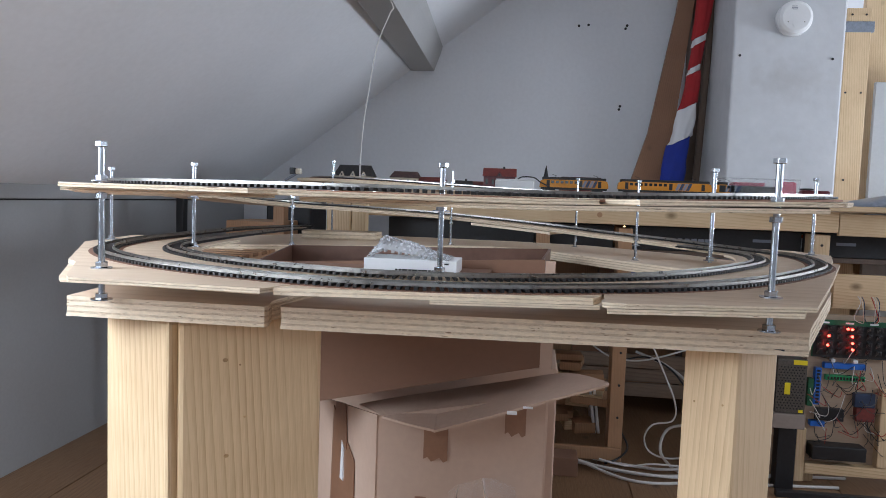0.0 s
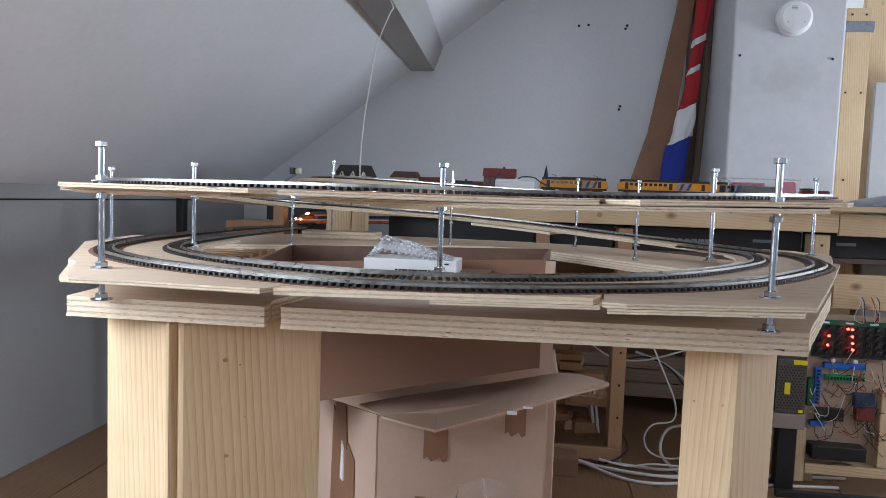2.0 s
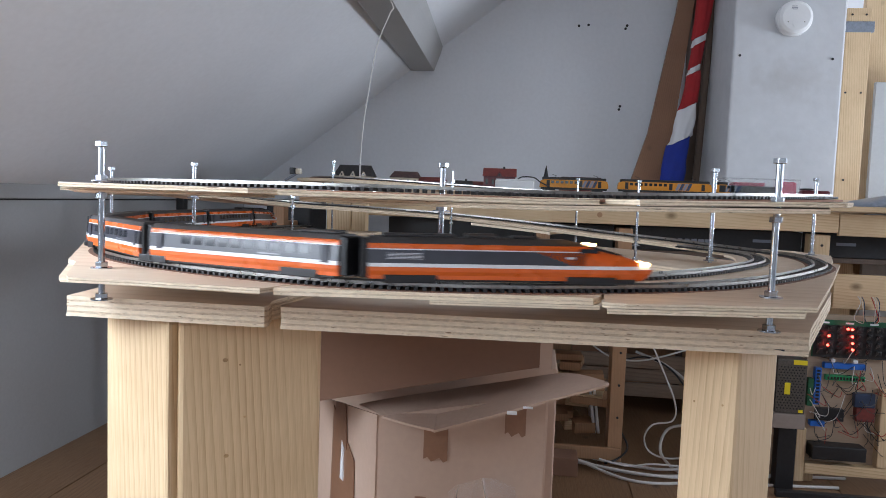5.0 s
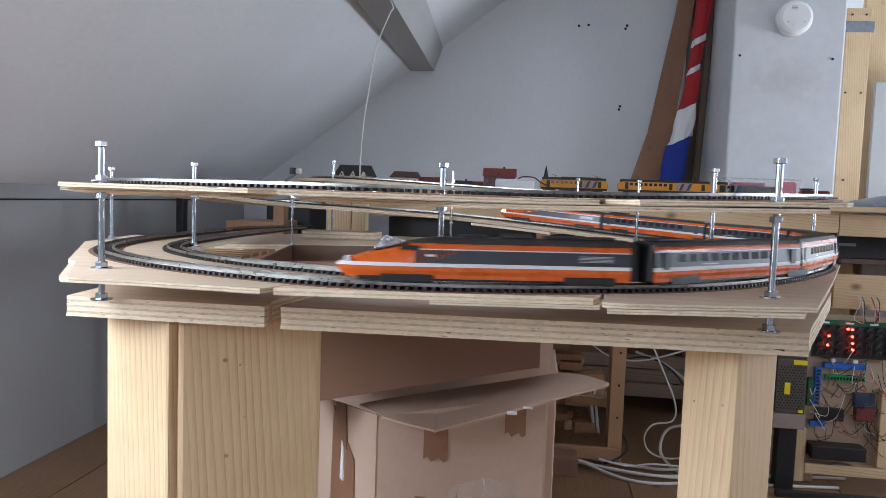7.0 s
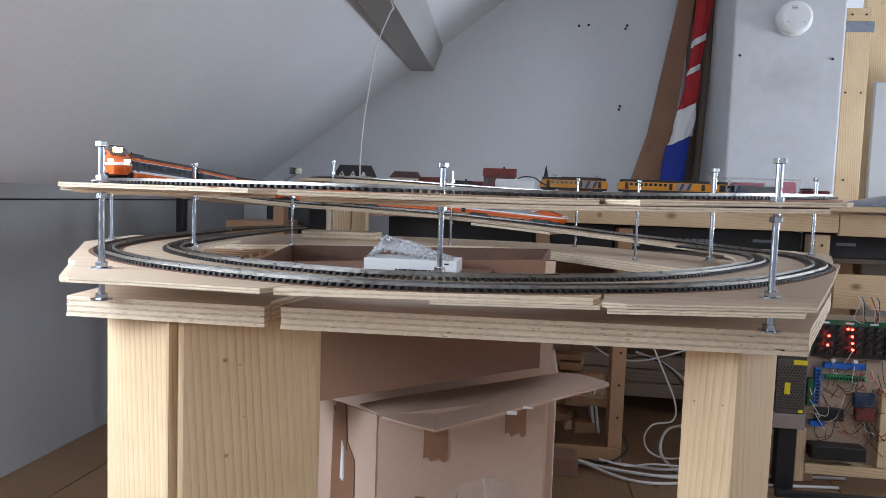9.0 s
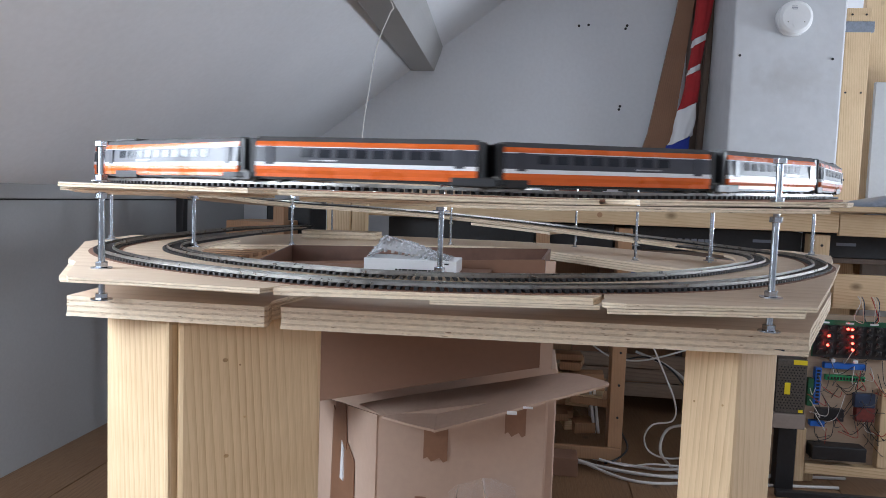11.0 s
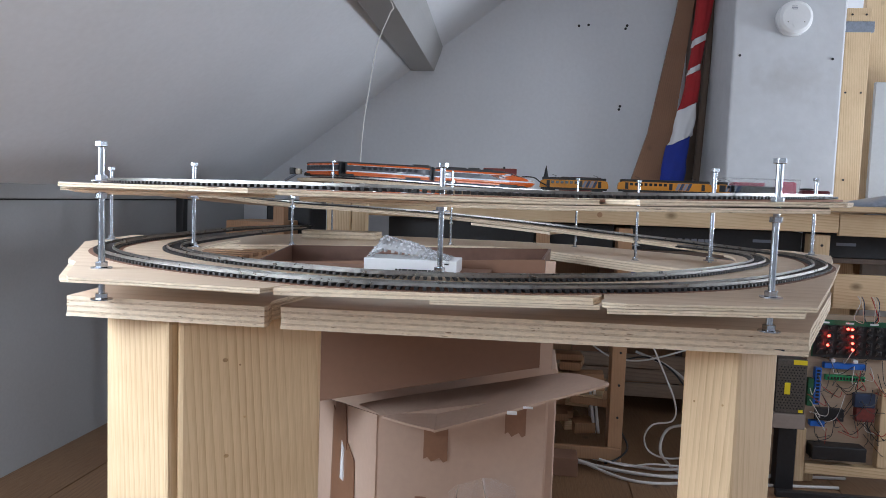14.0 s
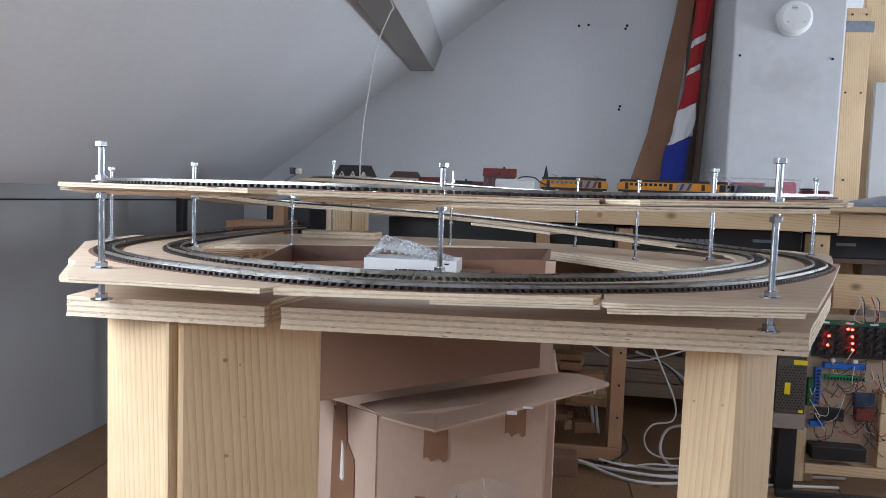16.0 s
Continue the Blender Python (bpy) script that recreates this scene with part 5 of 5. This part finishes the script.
# ---------------------------------------------------------------- the moving train
def body_y(z):
    """Half width of the body at height z above the rail."""
    if z < 0.012:
        return 0.0155
    if z < 0.018:
        return 0.0165
    w = 0.0165 - 0.0016 * (z - 0.018) / 0.017
    return w - (0.0034 * ((z - 0.035) / 0.0095) ** 1.8 if z > 0.035 else 0)


def nose_cut(z, nose):
    """How far behind the tip the body starts at height z."""
    if not nose:
        return 0.0
    pts = [(0.004, 0.010), (0.012, 0.002), (0.017, 0.0), (0.022, 0.008), (0.027, 0.022), (0.031, 0.034), (0.037, 0.052), (0.041, 0.066), (0.0455, 0.09)]
    return float(np.interp(z, [p[0] for p in pts], [p[1] for p in pts]))


def band(length, z0, z1, nose, x_from=None, x_to=None, puff=0.0, steps=3):
    """One painted band of the body shell, closed across its middle."""
    bm = bmesh.new()
    secs = []
    for i in range(steps + 1):
        z = z0 + (z1 - z0) * i / steps
        w = body_y(z) + puff
        f = length - nose_cut(z, nose) if x_to is None else min(x_to, length - nose_cut(z, nose))
        b = 0.0 if x_from is None else x_from
        ring = [(b, -w, z)]
        if nose and x_to is None:
            n = 9
            taper = 0.075
            for k in range(n + 1):
                g = k / n
                x = f - taper * (1 - math.sin(g * math.pi / 2))
                ring.append((x, -w * (0.10 + 0.90 * math.cos(g * math.pi / 2) ** 0.75), z))
            for k in range(n, -1, -1):
                g = k / n
                x = f - taper * (1 - math.sin(g * math.pi / 2))
                ring.append((x, w * (0.10 + 0.90 * math.cos(g * math.pi / 2) ** 0.75), z))
        else:
            ring += [(f, -w, z), (f, w, z)]
        ring.append((b, w, z))
        secs.append(ring)
    return loft(secs, bm)


def bogie(t, x, wheelbase=0.034):
    b = part("bogie", box(x - wheelbase / 2 - 0.008, x + wheelbase / 2 + 0.008, -0.0125, 0.0125, 0.0035, 0.0085, 0.001), BLACK, t)
    for dx in (-wheelbase / 2, wheelbase / 2):
        for y in (-0.0092, 0.0069):
            ob = part("wheel", hexa(0.0056, 0, 0.0023, sides=18), MESH_GREY, b)
            ob.matrix_local = Matrix.Translation((x + dx, y + 0.0023, 0.0056)) @ pose(0, 0, 0, 90)


def windows(t, x0, x1, pitch, w, z0=0.0245, z1=0.0325):
    x = x0
    while x + w < x1:
        for y in (-1, 1):
            bm = loft([[(x, y * (body_y(z) + e), z), (x + w, y * (body_y(z) + e), z)] + [(x + w, y * (body_y(z) - 0.001), z), (x, y * (body_y(z) - 0.001), z)] for z, e in ((z0, 0.0003), (z1, 0.0003))])
            part("window", bm, PANE, t)
        x += pitch


def power_car(lit):
    L = 0.258
    label = "orange model high-speed power car with a pointed nose, " + ("headlights lit" if lit else "lights off")
    t = thing("power_car", label, "model train", None, "cars of the orange train")
    N = True
    part("skirt", band(L, 0.0052, 0.0165, N), ORANGE, t)
    part("white_stripe", band(L, 0.0166, 0.0200, N, puff=0.00005), WHITE, t)
    part("side_band", band(L, 0.0201, 0.0325, N, None, L - 0.068), GREY, t)
    part("cab", band(L, 0.0201, 0.0325, N, L - 0.0678), ORANGE, t)
    part("white_line", band(L, 0.0326, 0.0336, N, None, L - 0.0678, 0.0001, 1), WHITE, t)
    part("cab_top", band(L, 0.0326, 0.0336, N, L - 0.0676, None, 0, 1), ORANGE, t)
    part("upper_band", band(L, 0.0337, 0.0385, N), ORANGE, t)
    part("roof", band(L, 0.0386, 0.0445, N), ROOF, t)
    for a, b, h in ((0.012, 0.075, 0.0475), (0.085, 0.112, 0.0485), (0.125, 0.150, 0.047)):
        part("roof_unit", box(a, b, -0.0085, 0.0085, 0.0446, h, 0.0012), ROOF, t)
    part("windscreen", loft([[(L - 0.0295, y0 * 0.0078, 0.0305), (L - 0.060, y0 * 0.0105, 0.0388), (L - 0.064, y0 * 0.0105, 0.0388), (L - 0.045, y0 * 0.0078, 0.0305)] for y0 in (-1, 1)]), PANE, t)
    for y in (-1, 1):
        a, b = sorted((y * 0.0162, y * 0.01695))
        part("cab_window", box(L - 0.073, L - 0.056, a * 0.9, b * 0.93, 0.0325, 0.0365, 0.0003), PANE, t)
        a, b = sorted((y * 0.0163, y * 0.0171))
        for n in range(5):
            part("grille_slat", box(0.016, 0.046, a, b, 0.0240 + 0.0013 * n, 0.0246 + 0.0013 * n), SILVER, t)
        part("number_bar", box(L - 0.086, L - 0.078, a, b, 0.0265, 0.0285), WHITE, t)
        part("headlight", box(L - 0.014, L - 0.0075, y * 0.0085 - 0.0026, y * 0.0085 + 0.0026, 0.0200, 0.0238, 0.001), LAMP_ON if lit else PLASTIC_W, t, "glowing warm headlight" if lit else "")
    if lit:
        part("top_light", box(L - 0.066, L - 0.056, -0.005, 0.005, 0.0385, 0.0415, 0.001), LAMP_ON, t, "glowing warm top lamp")
    part("underframe", box(0.004, L - 0.02, -0.0135, 0.0135, 0.0030, 0.0072), BLACK, t)
    part("gangway", box(-0.0066, 0.0, -0.0135, 0.0135, 0.006, 0.0425, 0.0005), BLACK, t)
    for x in (0.036, L - 0.062):
        for y in (-1, 1):
            a, b = sorted((y * 0.0120, y * 0.0169))
            part("bogie_cover", box(x - 0.023, x + 0.023, a, b, 0.0014, 0.0092, 0.001), BLACK, t)
        bogie(t, x)
    return t, L


def trailer(L, bright, end):
    shade = "with a long pale window band" if bright else "with a dark window band"
    t = thing("passenger_car", "orange and white model passenger car " + shade, "model train", None, "cars of the orange train")
    part("skirt", band(L, 0.0052, 0.0155, False), ORANGE, t)
    part("white_stripe", band(L, 0.0156, 0.0195, False, puff=0.00005), WHITE, t)
    part("side_band", band(L, 0.0196, 0.0340, False), GREY, t)
    part("white_line", band(L, 0.0341, 0.0349, False, puff=0.0001, steps=1), WHITE, t)
    part("upper_band", band(L, 0.0350, 0.0398, False), ORANGE, t)
    part("roof", band(L, 0.0399, 0.0445, False), ROOF, t)
    windows(t, 0.03 if not end else 0.045, L - 0.03, 0.0165, 0.0115)
    for y in (-1, 1):
        a, b = sorted((y * 0.0163, y * 0.0170))
        for x in (0.010, L - 0.018):
            part("door", box(x, x + 0.009, a, b, 0.0175, 0.0345, 0.0003), GREY, t)
        part("plate_bar", box(L * 0.62, L * 0.62 + 0.024, a, b, 0.0212, 0.0224), SILVER, t)
    part("underframe", box(0.004, L - 0.004, -0.0135, 0.0135, 0.0030, 0.0072), BLACK, t)
    part("gangway", box(L, L + 0.0066, -0.0135, 0.0135, 0.006, 0.0425, 0.0005), BLACK, t)
    part("gangway", box(-0.0066, 0.0, -0.0135, 0.0135, 0.006, 0.0425, 0.0005), BLACK, t)
    bogie(t, 0.002)
    bogie(t, L - (0.04 if end else 0.002))
    for y in (-1, 1):
        a, b = sorted((y * 0.0125, y * 0.0160))
        part("bogie_side", box(-0.018, 0.022, a, b, 0.0014, 0.0095, 0.0008), BLACK, t)
        if end:
            part("bogie_side", box(L - 0.065, L - 0.022, a, b, 0.0014, 0.0100, 0.0008), BLACK, t)
    if end:
        part("roof_unit", box(L - 0.05, L - 0.008, -0.0085, 0.0085, 0.0446, 0.0478, 0.0012), ROOF, t)
    return t, L


def build_train():
    """Cars from the front to the back: (thing, length, turned end for end)."""
    cars = []
    t, L = power_car(True)
    cars.append((t, L, False))
    for length, bright, end, turned in ((0.236, False, True, False), (0.200, True, False, False), (0.200, True, False, False), (0.200, False, False, True), (0.236, False, True, True)):
        t, L = trailer(length, bright, end)
        cars.append((t, L, turned))
    t, L = power_car(False)
    cars.append((t, L, True))
    for t, L, turned in cars:
        for ob in t.children_recursive:
            if ob.name.startswith("wheel"):
                continue
            for v in ob.data.vertices:
                v.co.z = v.co.z * 0.91 + 0.0004
    return cars


room()
smoke_detector()
leaning_things()
shelf()
yard()
electronics()
cartons()
LAYOUT_FROM = set(bpy.data.objects)
legs()
boards()
bolts()
tracks()


def settle_layout(old):
    """Lets the boards, bolts, tracks and legs take their true hang."""
    done = set()
    for ob in list(bpy.data.objects):
        if ob in old or ob.type != "MESH":
            continue
        if ob.name.startswith("sleeper") and not ob.name.startswith("sleeper_row"):
            ob.location = settle(ob.location)
            continue
        if ob.data in done:
            continue
        done.add(ob.data)
        bpy.context.view_layer.update()
        m = ob.matrix_world.copy()
        inv = m.inverted()
        for v in ob.data.vertices:
            v.co = inv @ Vector(settle(m @ v.co))


settle_layout(LAYOUT_FROM)
CARS = build_train()


def motions():
    """Each car stands on the line by two points, the cars one behind the other."""
    times = [k / 10 for k in range(161)]
    ht, hs = [a for a, b in HEAD], [b for a, b in HEAD]
    fine = np.arange(0, 16.001, 0.1)
    sm = np.interp(fine, ht, hs) + 0.010
    pad = np.r_[2 * sm[0] - sm[7:0:-1], sm, 2 * sm[-1] - sm[-2:-9:-1]]
    k = np.hanning(17)[1:-1]
    sm = np.convolve(pad, k / k.sum(), "valid")
    gap = 0.016
    back = 0.0
    for t, L, turned in CARS:
        rows = []
        for tm, head in zip(times, sm):
            f, r = head - back, head - back - L
            a, b = ride(f - 0.15 * L), ride(r + 0.15 * L)
            d = (a - b).normalized()
            mid = (a + b) / 2 + Vector((0, 0, RAIL_TOP - 0.001))
            rear = mid - d * (L / 2)
            yaw = math.degrees(math.atan2(d.y, d.x))
            pitch = -math.degrees(math.asin(d.z))
            m = pose(rear.x, rear.y, rear.z, 0, pitch, yaw)
            if turned:
                m = m @ pose(L, 0, 0, 0, 0, 180)
            rows.append((tm, m))
        walk(t, rows)
        back += L + gap


motions()
